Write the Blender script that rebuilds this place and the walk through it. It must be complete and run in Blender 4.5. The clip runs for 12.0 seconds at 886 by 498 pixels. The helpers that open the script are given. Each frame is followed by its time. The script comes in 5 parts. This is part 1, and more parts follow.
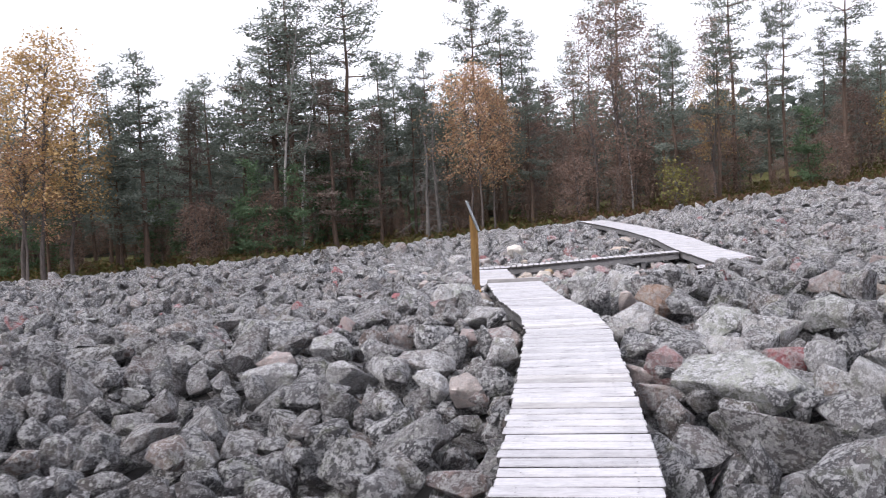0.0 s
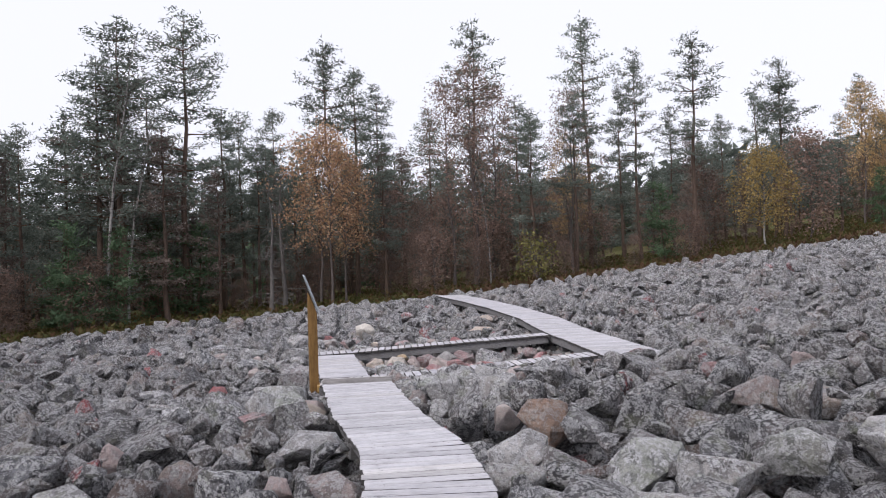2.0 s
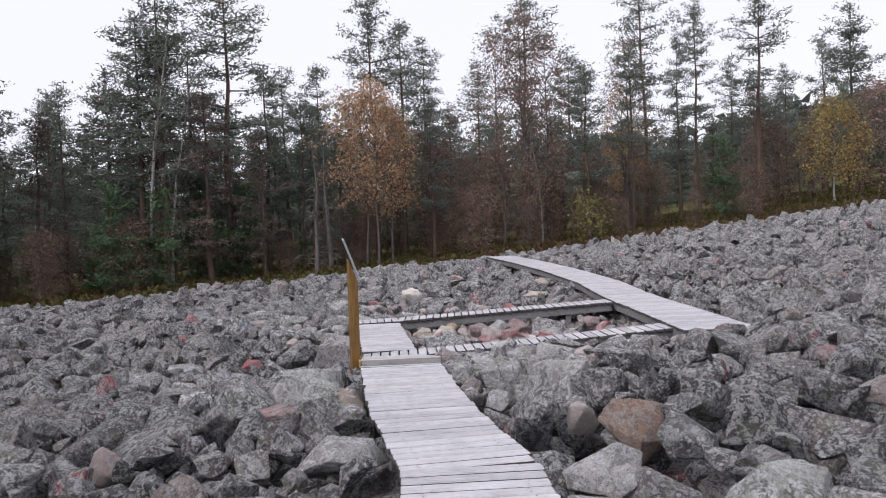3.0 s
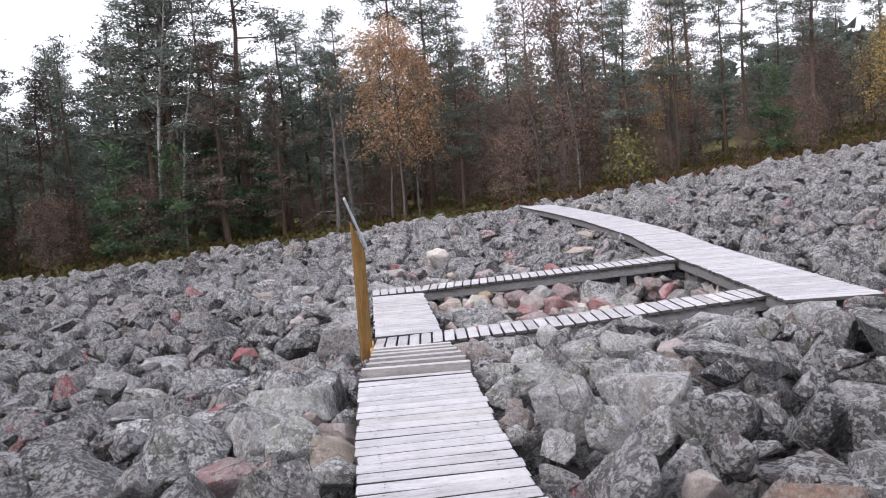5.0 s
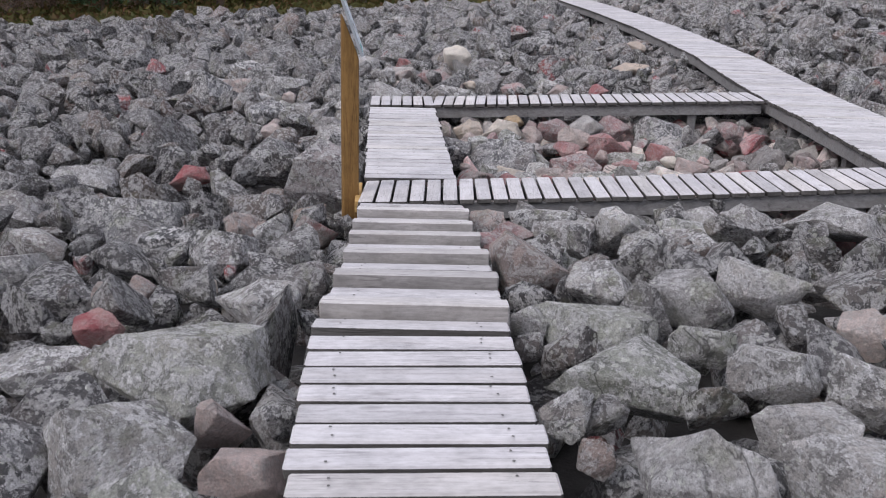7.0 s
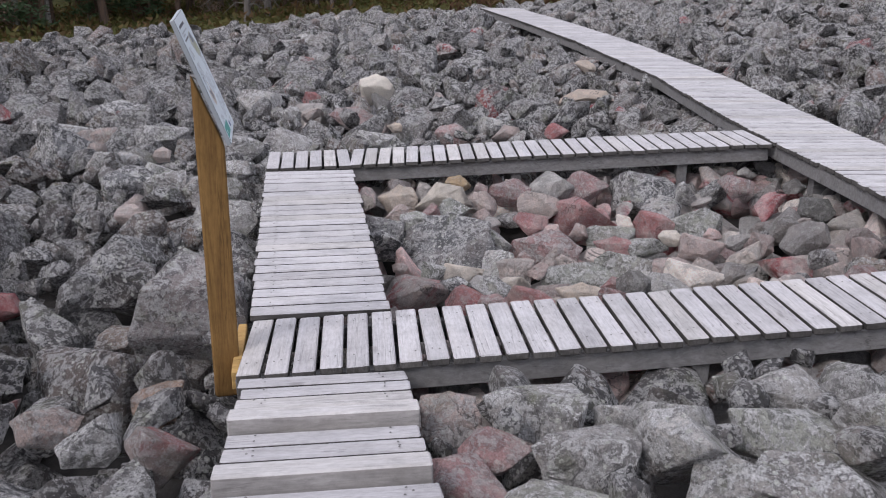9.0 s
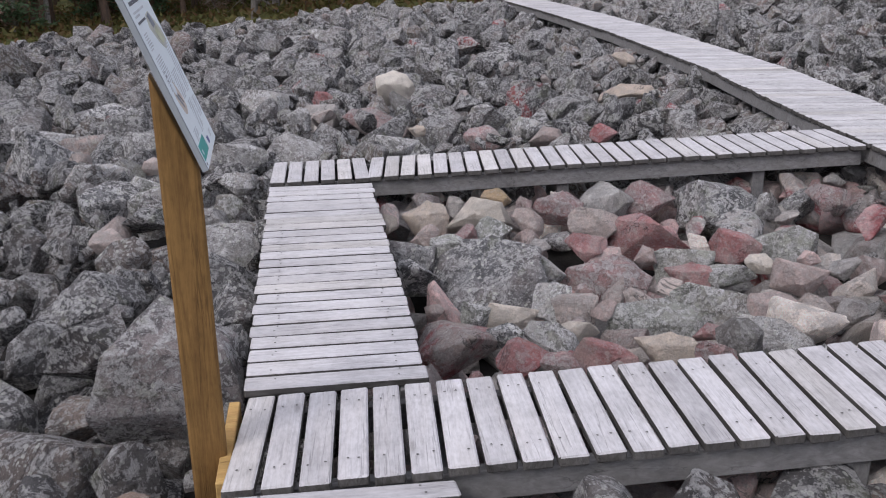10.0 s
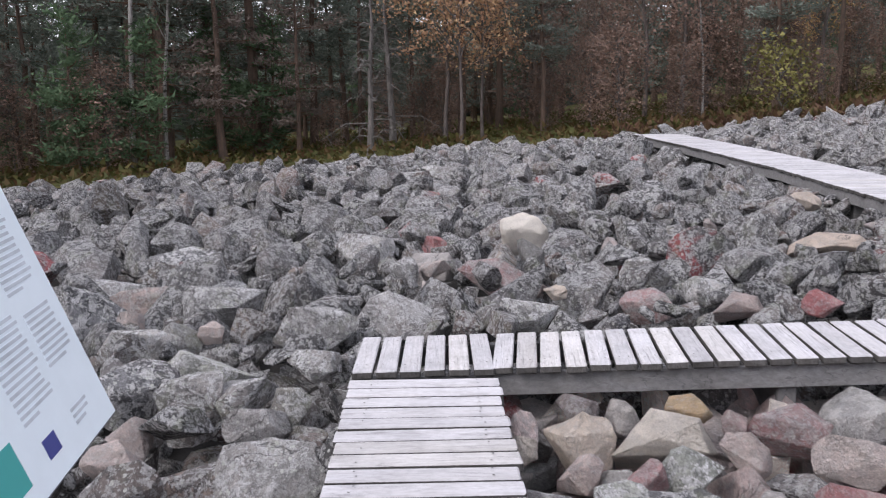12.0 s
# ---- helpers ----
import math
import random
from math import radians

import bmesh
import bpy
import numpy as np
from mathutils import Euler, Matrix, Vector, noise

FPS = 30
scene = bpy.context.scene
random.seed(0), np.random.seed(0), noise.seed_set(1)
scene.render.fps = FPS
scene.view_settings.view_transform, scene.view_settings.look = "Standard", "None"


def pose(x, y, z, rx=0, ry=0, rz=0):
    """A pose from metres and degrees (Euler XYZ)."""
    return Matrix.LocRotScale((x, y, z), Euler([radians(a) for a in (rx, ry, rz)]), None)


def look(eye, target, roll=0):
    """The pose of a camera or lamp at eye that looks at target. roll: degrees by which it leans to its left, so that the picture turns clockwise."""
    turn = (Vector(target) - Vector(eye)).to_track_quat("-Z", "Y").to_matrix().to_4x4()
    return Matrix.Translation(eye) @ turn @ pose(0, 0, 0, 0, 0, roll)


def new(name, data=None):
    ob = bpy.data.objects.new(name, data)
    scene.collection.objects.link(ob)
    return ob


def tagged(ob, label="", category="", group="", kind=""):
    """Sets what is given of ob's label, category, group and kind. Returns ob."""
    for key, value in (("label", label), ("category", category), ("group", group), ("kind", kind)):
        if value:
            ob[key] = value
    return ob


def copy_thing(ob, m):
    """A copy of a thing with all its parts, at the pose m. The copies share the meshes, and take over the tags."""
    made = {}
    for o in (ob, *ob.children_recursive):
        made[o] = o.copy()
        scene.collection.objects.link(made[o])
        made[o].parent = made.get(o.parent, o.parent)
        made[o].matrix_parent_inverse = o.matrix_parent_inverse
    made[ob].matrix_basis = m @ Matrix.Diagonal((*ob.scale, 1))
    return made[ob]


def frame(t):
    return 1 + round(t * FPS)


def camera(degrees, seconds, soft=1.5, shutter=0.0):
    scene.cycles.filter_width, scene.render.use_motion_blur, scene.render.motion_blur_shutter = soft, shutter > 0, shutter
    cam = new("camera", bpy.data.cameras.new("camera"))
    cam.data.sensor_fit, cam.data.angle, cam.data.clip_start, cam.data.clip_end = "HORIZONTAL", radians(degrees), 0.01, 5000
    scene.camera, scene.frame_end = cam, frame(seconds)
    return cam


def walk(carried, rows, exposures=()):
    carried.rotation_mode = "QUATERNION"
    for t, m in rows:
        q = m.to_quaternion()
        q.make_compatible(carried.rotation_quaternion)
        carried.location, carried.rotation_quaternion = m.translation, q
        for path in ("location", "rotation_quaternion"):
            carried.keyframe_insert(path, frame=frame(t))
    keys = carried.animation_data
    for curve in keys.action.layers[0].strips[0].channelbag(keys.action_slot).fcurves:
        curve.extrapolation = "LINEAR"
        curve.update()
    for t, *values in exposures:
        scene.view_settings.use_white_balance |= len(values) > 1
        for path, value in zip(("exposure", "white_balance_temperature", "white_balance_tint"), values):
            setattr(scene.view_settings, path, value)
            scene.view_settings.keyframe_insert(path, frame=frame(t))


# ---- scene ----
cam = camera(54.9, 12.0, 1.0, 0.1)
PATH = [
    (0, (0.026, -0.107, 2.076), (0.289, 1.874, 2.01), -2.6),
    (0.5, (0.315, 0.598, 2.133), (0.792, 2.541, 2.123), -2.1),
    (1, (0.422, 1.185, 2.161), (1.038, 3.088, 2.193), -2.5),
    (1.5, (0.598, 1.832, 2.181), (1.245, 3.723, 2.267), -2.0),
    (2, (0.74, 2.522, 2.22), (1.338, 4.428, 2.303), -1.9),
    (2.5, (0.912, 3.222, 2.26), (1.426, 5.154, 2.293), -2.0),
    (3, (1.084, 3.909, 2.308), (1.571, 5.849, 2.297), -2.1),
    (3.2, (1.173, 4.222, 2.285), (1.637, 6.167, 2.241), -2.7),
    (5, (1.739, 6.317, 2.393), (2.146, 8.27, 2.266), -4.3),
    (5.5, (1.869, 7.047, 2.424), (2.234, 8.998, 2.173), -2.4),
    (6, (2.032, 7.788, 2.454), (2.379, 9.712, 2.031), -0.6),
    (6.5, (2.086, 8.429, 2.483), (2.435, 10.316, 1.922), 1.1),
    (7, (2.195, 9.113, 2.51), (2.568, 10.976, 1.886), 1.9),
    (7.2, (2.25, 9.378, 2.515), (2.634, 11.241, 1.892), 1.7),
    (8.8, (2.635, 11.461, 2.620), (3.175, 13.286, 2.010), 0.8),
    (9, (2.688, 11.722, 2.624), (3.232, 13.546, 2.01), 0.6),
    (9.5, (2.815, 12.368, 2.556), (3.342, 14.192, 1.925), 0.8),
    (10, (2.861, 12.932, 2.476), (3.375, 14.762, 1.855), -0.4),
    (10.5, (2.964, 13.478, 2.453), (3.49, 15.316, 1.867), -0.7),
    (11, (3.055, 14.019, 2.407), (3.567, 15.878, 1.874), -1.0),
    (11.5, (3.17, 14.474, 2.369), (3.601, 16.375, 1.92), -0.9),
    (12, (3.194, 15.067, 2.283), (3.471, 17.023, 1.972), -0.7),
]
EXPOSURES = [(0.0, 0.6, 6500, 15), (0.8, 0.36, 6500, 15), (1.5, 0.2, 6500, 15), (2.5, 0.03, 6500, 15), (5.5, 0.46, 6500, 15), (7.0, 0.1, 6500, 15), (10.0, 0.02, 6500, 15), (11.0, 0.04, 6500, 15), (11.5, 0.16, 6500, 15), (12.0, 0.38, 6500, 15)]
walk(cam, [(t, look(eye, target, roll)) for t, eye, target, roll in PATH], EXPOSURES)

# ---------------------------------------------------------------- world and light (overcast)
world = bpy.data.worlds.new("world")
scene.world = world
world.use_nodes = True
wn, wl = world.node_tree.nodes, world.node_tree.links
sky = wn.new("ShaderNodeTexSky")
sky.sky_type = 'NISHITA'
sky.sun_disc = False
sky.sun_elevation = radians(43)
sky.sun_rotation = radians(-118)
sky.air_density, sky.dust_density, sky.ozone_density = 1.0, 4.0, 1.0
pale = wn.new("ShaderNodeHueSaturation")
pale.inputs["Saturation"].default_value = 0.22
wl.new(sky.outputs[0], pale.inputs["Color"])
veil = wn.new("ShaderNodeMix")
veil.data_type = 'RGBA'
veil.inputs[0].default_value = 0.8
veil.inputs[7].default_value = (13.2, 13.8, 15.2, 1)
wl.new(pale.outputs[0], veil.inputs[6])
wl.new(veil.outputs[2], wn["Background"].inputs[0])
wn["Background"].inputs[1].default_value = 0.079
sun = new("sun", bpy.data.lights.new("sun", 'SUN'))
sun.data.energy, sun.data.angle, sun.data.color = 1.5, radians(25), (1.0, 0.97, 0.92)
sun.matrix_world = look((-24, 0, 30), (4, 15, 0))

# ---------------------------------------------------------------- materials


class Nodes:
    """A small helper around one node material."""

    def __init__(self, name, rough=0.85):
        self.mat = bpy.data.materials.new(name)
        self.mat.use_nodes = True
        self.n, self.l = self.mat.node_tree.nodes, self.mat.node_tree.links
        self.b = self.n["Principled BSDF"]
        self.b.inputs["Roughness"].default_value = rough
        self.b.inputs["Specular IOR Level"].default_value = 0.25

    def put(self, socket, value):
        if isinstance(value, bpy.types.NodeSocket):
            self.l.new(value, socket)
        else:
            socket.default_value = value

    def place(self, kind="world", scale=(1, 1, 1)):
        if kind == "world":
            out = self.n.new("ShaderNodeNewGeometry").outputs["Position"]
        else:
            out = self.n.new("ShaderNodeTexCoord").outputs["Object"]
        m = self.n.new("ShaderNodeMapping")
        m.inputs["Scale"].default_value = scale
        self.l.new(out, m.inputs["Vector"])
        return m.outputs[0]

    def noise(self, vec, scale, detail=4, rough=0.6, distortion=0.0):
        t = self.n.new("ShaderNodeTexNoise")
        self.l.new(vec, t.inputs["Vector"])
        t.inputs["Scale"].default_value, t.inputs["Detail"].default_value = scale, detail
        t.inputs["Roughness"].default_value, t.inputs["Distortion"].default_value = rough, distortion
        return t.outputs["Fac"]

    def voronoi(self, vec, scale):
        t = self.n.new("ShaderNodeTexVoronoi")
        self.l.new(vec, t.inputs["Vector"])
        t.inputs["Scale"].default_value = scale
        return t.outputs["Distance"]

    def ramp(self, fac, stops, constant=False):
        r = self.n.new("ShaderNodeValToRGB")
        self.put(r.inputs[0], fac)
        e = r.color_ramp.elements
        while len(e) < len(stops):
            e.new(0.5)
        for el, (p, c) in zip(e, stops):
            el.position = p
            el.color = (c, c, c, 1) if isinstance(c, (int, float)) else (*c, 1)
        if constant:
            r.color_ramp.interpolation = 'CONSTANT'
        return r.outputs[0]

    def mix(self, fac, a, b, blend='MIX'):
        m = self.n.new("ShaderNodeMix")
        m.data_type, m.blend_type = 'RGBA', blend
        self.put(m.inputs[0], fac)
        for s, v in ((m.inputs[6], a), (m.inputs[7], b)):
            self.put(s, (*v, 1) if isinstance(v, tuple) else v)
        return m.outputs[2]

    def maths(self, op, a, b=0.0):
        m = self.n.new("ShaderNodeMath")
        m.operation = op
        self.put(m.inputs[0], a)
        self.put(m.inputs[1], b)
        return m.outputs[0]

    def random(self, island):
        if island:
            return self.n.new("ShaderNodeNewGeometry").outputs["Random Per Island"]
        return self.n.new("ShaderNodeObjectInfo").outputs["Random"]

    def bump(self, height, strength=0.4, distance=0.02):
        b = self.n.new("ShaderNodeBump")
        b.inputs["Strength"].default_value, b.inputs["Distance"].default_value = strength, distance
        self.l.new(height, b.inputs["Height"])
        self.l.new(b.outputs[0], self.b.inputs["Normal"])

    def colour(self, value):
        self.put(self.b.inputs["Base Color"], (*value, 1) if isinstance(value, tuple) else value)
        return self.mat


def rock_material(name, island, stops, lichen=0.5, stain=0.9, vary=(0.60, 1.58), red=0.0, soot_much=0.9, pale=0.66):
    """Weathered granite: body colour per stone, blotches of pale, dark and greenish lichen, a few red faces."""
    m = Nodes(name, 0.9)
    v = m.place()
    rnd = m.random(island)
    body = m.ramp(rnd, stops)
    other = m.maths('FRACT', m.maths('MULTIPLY', rnd, 37.3))
    body = m.mix(1.0, body, m.ramp(other, [(0, vary[0]), (1, vary[1])]), 'MULTIPLY')
    broad = m.noise(v, 4.2, 4, 0.6)
    body = m.mix(0.35 + 0.4 * lichen, body, m.ramp(broad, [(0.3, 0.55), (0.5, 1.0), (0.7, 1.3)]), 'MULTIPLY')
    warm = m.ramp(m.noise(v, 1.9, 3, 0.5), [(0.50, 0.0), (0.64, 0.5)])
    body = m.mix(m.maths('MULTIPLY', warm, lichen), body, (0.38, 0.325, 0.315))
    much = m.ramp(m.maths('FRACT', m.maths('MULTIPLY', rnd, 71.9)), [(0, 0.65), (0.5, 0.95), (1, 1.15)])
    red_here = m.ramp(m.noise(v, 3.2, 3, 0.5), [(0.47, 0.0), (0.56, 1.0)])
    red_some = m.maths('GREATER_THAN', m.maths('FRACT', m.maths('MULTIPLY', rnd, 11.7)), stain)
    body = m.mix(m.maths('MULTIPLY', red_here, red_some), body, (0.42, 0.135, 0.145))
    if red:
        body = m.mix(m.ramp(m.noise(v, 4.0, 7, 0.6), [(0.45, red), (0.56, 0.12)]), body, (0.47, 0.145, 0.16))
    soot = m.ramp(m.noise(v, 7.5, 9, 0.64, 0.3), [(0.485, 0.0), (0.515, 1.0)])
    body = m.mix(m.maths('MULTIPLY', m.maths('MULTIPLY', soot, much), soot_much * lichen), body, (0.092, 0.092, 0.10))
    bare = m.ramp(m.noise(v, 2.6, 3, 0.6), [(0.34, 0.35), (0.46, 1.0)])
    speck = m.ramp(m.noise(v, 46, 5, 0.7), [(0.40, 0.2), (0.48, 1.0)])
    crust = m.maths('MULTIPLY', m.ramp(m.noise(v, 15, 9, 0.72, 0.4), [(0.497, 0.0), (0.514, 1.0)]), m.maths('MULTIPLY', bare, speck))
    body = m.mix(m.maths('MULTIPLY', m.maths('MULTIPLY', crust, much), 1.0 * lichen), body, (pale, 0.99 * pale, 1.015 * pale))
    wobble = m.n.new("ShaderNodeVectorMath")
    wobble.operation = 'MULTIPLY_ADD'
    wiggle = m.n.new("ShaderNodeTexNoise")
    m.l.new(v, wiggle.inputs["Vector"])
    wiggle.inputs["Scale"].default_value = 30
    m.l.new(wiggle.outputs["Color"], wobble.inputs[0])
    wobble.inputs[1].default_value = (0.03, 0.03, 0.03)
    m.l.new(v, wobble.inputs[2])
    dots = m.ramp(m.voronoi(wobble.outputs[0], 22), [(0.24, 1.0), (0.29, 0.0)])
    spot = m.maths('MULTIPLY', dots, m.ramp(m.noise(v, 5.5, 3, 0.6), [(0.46, 0.0), (0.52, 1.0)]))
    body = m.mix(m.maths('MULTIPLY', spot, 0.9 * lichen), body, (0.72, 0.73, 0.70))
    fine = m.ramp(m.noise(v, 38, 6, 0.7), [(0.555, 0.0), (0.58, 1.0)])
    body = m.mix(m.maths('MULTIPLY', fine, 0.8 * lichen), body, (0.64, 0.635, 0.65))
    fleck = m.ramp(m.noise(v, 55, 4, 0.7, 0.5), [(0.57, 0.0), (0.61, 1.0)])
    body = m.mix(m.maths('MULTIPLY', fleck, 0.5 * lichen), body, (0.085, 0.085, 0.09))
    green = m.ramp(m.noise(v, 5, 4, 0.6), [(0.56, 0.0), (0.70, 1.0)])
    body = m.mix(m.maths('MULTIPLY', green, 0.4 * lichen), body, (0.25, 0.27, 0.16))
    crack = m.ramp(m.noise(v, 3.1, 5, 0.55, 0.6), [(0.488, 0.0), (0.4985, 1.0), (0.5015, 1.0), (0.512, 0.0)])
    some = m.ramp(m.noise(v, 1.7, 2, 0.5), [(0.55, 0.0), (0.62, 0.65)])
    crack = m.maths('MULTIPLY', crack, some)
    body = m.mix(crack, body, (0.045, 0.042, 0.045))
    grain = m.noise(v, 110, 3, 0.7)
    body = m.mix(0.3 + 0.45 * lichen, body, m.ramp(grain, [(0.3, 0.6), (0.5, 1.05), (0.7, 1.5)]), 'MULTIPLY')
    pits = m.noise(v, 42, 6, 0.75)
    relief = m.maths('ADD', m.maths('ADD', m.maths('MULTIPLY', pits, 1.25), m.maths('MULTIPLY', crust, 0.25)), m.maths('MULTIPLY', m.noise(v, 8, 4, 0.6), 1.4))
    m.bump(m.maths('SUBTRACT', relief, m.maths('MULTIPLY', crack, 0.5)), 1.0, 0.04)
    return m.colour(body)


GREYS = [(0.0, (0.185, 0.178, 0.19)), (0.33, (0.27, 0.262, 0.272)), (0.62, (0.35, 0.338, 0.345)), (0.83, (0.37, 0.343, 0.34)),
         (0.92, (0.40, 0.335, 0.315)), (0.97, (0.36, 0.265, 0.25)), (1.0, (0.52, 0.45, 0.40))]
PINKS = [(0.0, (0.34, 0.335, 0.335)), (0.22, (0.52, 0.475, 0.465)), (0.4, (0.68, 0.55, 0.53)), (0.50, (0.54, 0.33, 0.335)),
         (0.58, (0.68, 0.56, 0.54)), (0.74, (0.80, 0.72, 0.67)), (0.88, (0.46, 0.45, 0.45)), (1.0, (0.60, 0.45, 0.44))]
# GREYS scaled down, to darken the field left of the walk by colour
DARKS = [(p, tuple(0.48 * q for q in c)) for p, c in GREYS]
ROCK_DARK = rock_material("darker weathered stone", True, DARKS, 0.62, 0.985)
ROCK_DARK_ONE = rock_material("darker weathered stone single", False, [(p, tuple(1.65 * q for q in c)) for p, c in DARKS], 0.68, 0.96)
ROCK = rock_material("weathered stone", True, [(p, tuple(0.56 * q for q in c)) for p, c in GREYS], 0.76, 0.98)
ROCK_ONE = rock_material("weathered stone single", False, [(p, tuple(1.25 * q for q in c)) for p, c in GREYS], 0.85, 0.985)
PINK = rock_material("fresh stone", True, PINKS, 0.3, 0.85)
PINK_ONE = rock_material("fresh stone single", False, PINKS, 0.3, 0.85)
BARE = {
    "grey": rock_material("grey stone", False, [(0, (0.40, 0.388, 0.395)), (1, (0.53, 0.515, 0.52))], 0.9, 1.1, (0.95, 1.1), soot_much=0.5, pale=0.8),
    "dark": rock_material("dark stone", False, [(0, (0.24, 0.24, 0.255)), (1, (0.31, 0.31, 0.328))], 0.95, 1.1, (0.95, 1.1), pale=0.8),
    "white": rock_material("white stone", False, [(0, (0.88, 0.81, 0.74)), (1, (0.90, 0.84, 0.77))], 0.03, 1.1, (0.97, 1.05)),
    "cream": rock_material("cream stone", False, [(0, (0.76, 0.67, 0.60)), (1, (0.82, 0.76, 0.69))], 0.12, 1.1, (0.95, 1.1)),
    "tan": rock_material("tan stone", False, [(0, (0.70, 0.58, 0.50)), (1, (0.76, 0.66, 0.58))], 0.15, 1.1, (0.95, 1.1)),
    "ochre": rock_material("ochre stone", False, [(0, (0.56, 0.41, 0.26)), (1, (0.58, 0.43, 0.28))], 0.15, 1.1, (0.95, 1.1)),
    "blush": rock_material("pale pink stone", False, [(0, (0.58, 0.46, 0.445)), (1, (0.74, 0.64, 0.61))], 0.28, 1.1, (0.92, 1.12), soot_much=0.7),
    "mottle": rock_material("mottled pinkish stone", False, [(0, (0.46, 0.37, 0.37)), (1, (0.55, 0.45, 0.44))], 0.45, 1.1, (0.92, 1.12), 0.4, soot_much=0.7),
    "pinkgrey": rock_material("pinkish grey lichened stone", False, [(0, (0.34, 0.31, 0.325)), (1, (0.40, 0.36, 0.37))], 0.85, 1.1, (0.95, 1.1), soot_much=0.7),
    "brown": rock_material("brownish stone", False, [(0, (0.46, 0.375, 0.355)), (1, (0.54, 0.44, 0.42))], 0.6, 1.1, (0.92, 1.12), soot_much=0.7),
    "green": rock_material("greenish lichened stone", False, [(0, (0.40, 0.41, 0.38)), (1, (0.51, 0.515, 0.48))], 0.9, 1.1, (0.9, 1.15), soot_much=0.5, pale=0.8),
    "fleck": rock_material("white-flecked stone", False, [(0, (0.48, 0.46, 0.46)), (1, (0.60, 0.58, 0.575))], 1.0, 1.1, (0.92, 1.15), soot_much=0.5, pale=0.8),
    "red": rock_material("red stone", False, [(0, (0.50, 0.28, 0.285)), (1, (0.64, 0.45, 0.44))], 0.28, 1.1, (0.95, 1.1), 0.6, soot_much=0.7),
    "face": rock_material("grey stone with red face", False, [(0, (0.42, 0.38, 0.365)), (1, (0.44, 0.40, 0.385))], 0.4, 1.1, (0.95, 1.1), 0.9, soot_much=0.7),
    "facered": rock_material("bright red-faced stone", False, [(0, (0.56, 0.36, 0.35)), (1, (0.58, 0.38, 0.37))], 0.12, 1.1, (0.95, 1.1), 0.95, soot_much=0.7),
    "orange": rock_material("rust stone", False, [(0, (0.46, 0.32, 0.255)), (1, (0.48, 0.34, 0.27))], 0.35, 1.1, (0.95, 1.1)),
}


def wood_material(name, light, dark, warm, tint=0.25, upright=False):
    """Sawn boards: grain along the board, knots, grey weathering in streaks."""
    m = Nodes(name, 0.8)
    rnd = m.random(False)
    shift = m.n.new("ShaderNodeCombineXYZ")
    m.put(shift.inputs[0], m.maths('MULTIPLY', rnd, 40.0))
    m.put(shift.inputs[1], m.maths('MULTIPLY', rnd, 23.0))
    add = m.n.new("ShaderNodeVectorMath")
    m.l.new(m.n.new("ShaderNodeTexCoord").outputs["Object"], add.inputs[0])
    m.l.new(shift.outputs[0], add.inputs[1])

    def scaled(s):
        k = m.n.new("ShaderNodeMapping")
        k.inputs["Scale"].default_value = (s[1], s[2], s[0]) if upright else s
        m.l.new(add.outputs[0], k.inputs["Vector"])
        return k.outputs[0]

    grain = m.noise(scaled((3, 55, 30)), 1.0, 6, 0.7, 0.8)
    streak = m.noise(scaled((1.4, 11, 6)), 1.0, 4, 0.6, 0.6)
    cloud = m.noise(scaled((4, 4, 4)), 1.0, 4, 0.6)
    knot = m.ramp(m.voronoi(scaled((2.3, 7.5, 4)), 1.0), [(0.0, 1.0), (0.07, 0.8), (0.13, 0.0)])
    c = m.mix(m.ramp(grain, [(0.3, 0.0), (0.62, 1.0)]), dark, light)
    c = m.mix(m.ramp(streak, [(0.45, 0.0), (0.75, 0.55)]), c, warm)
    c = m.mix(0.7, c, m.ramp(cloud, [(0.3, 0.72), (0.52, 1.0), (0.8, 1.12)]), 'MULTIPLY')
    c = m.mix(m.maths('MULTIPLY', knot, 0.6), c, tuple(0.45 * q for q in warm))
    split = m.ramp(m.noise(scaled((0.9, 26, 14)), 1.0, 3, 0.5, 0.3), [(0.485, 0.0), (0.497, 1.0), (0.503, 1.0), (0.515, 0.0)])
    split = m.maths('MULTIPLY', split, m.ramp(m.noise(scaled((2.2, 6, 4)), 1.0, 2, 0.5), [(0.47, 0.0), (0.55, 0.45)]))
    c = m.mix(split, c, tuple(0.35 * q for q in dark))
    wear = m.ramp(m.noise(scaled((22, 60, 40)), 1.0, 4, 0.65), [(0.36, 0.8), (0.5, 1.0), (0.64, 1.12)])
    c = m.mix(0.6, c, wear, 'MULTIPLY')
    c = m.mix(1.0, c, m.ramp(rnd, [(0, 1 - tint), (0.5, 1.0), (1, 1 + 0.6 * tint)]), 'MULTIPLY')
    m.bump(m.maths('SUBTRACT', grain, split), 0.6, 0.004)
    return m.colour(c)


PLANK = wood_material("weathered plank wood", (0.55, 0.54, 0.572), (0.42, 0.41, 0.435), (0.50, 0.475, 0.48), 0.14)
CLEAT = wood_material("browner plank wood", (0.56, 0.545, 0.56), (0.41, 0.395, 0.40), (0.49, 0.46, 0.445))
# plank sides coloured dark: grime plus the shade between the boards
EDGE = wood_material("dirty shaded plank sides", (0.12, 0.115, 0.115), (0.06, 0.057, 0.055), (0.085, 0.078, 0.07))
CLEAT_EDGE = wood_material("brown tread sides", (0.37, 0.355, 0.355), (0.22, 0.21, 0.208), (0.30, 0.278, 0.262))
BEAM = wood_material("grey beam wood", (0.22, 0.217, 0.225), (0.14, 0.137, 0.14), (0.17, 0.162, 0.155))
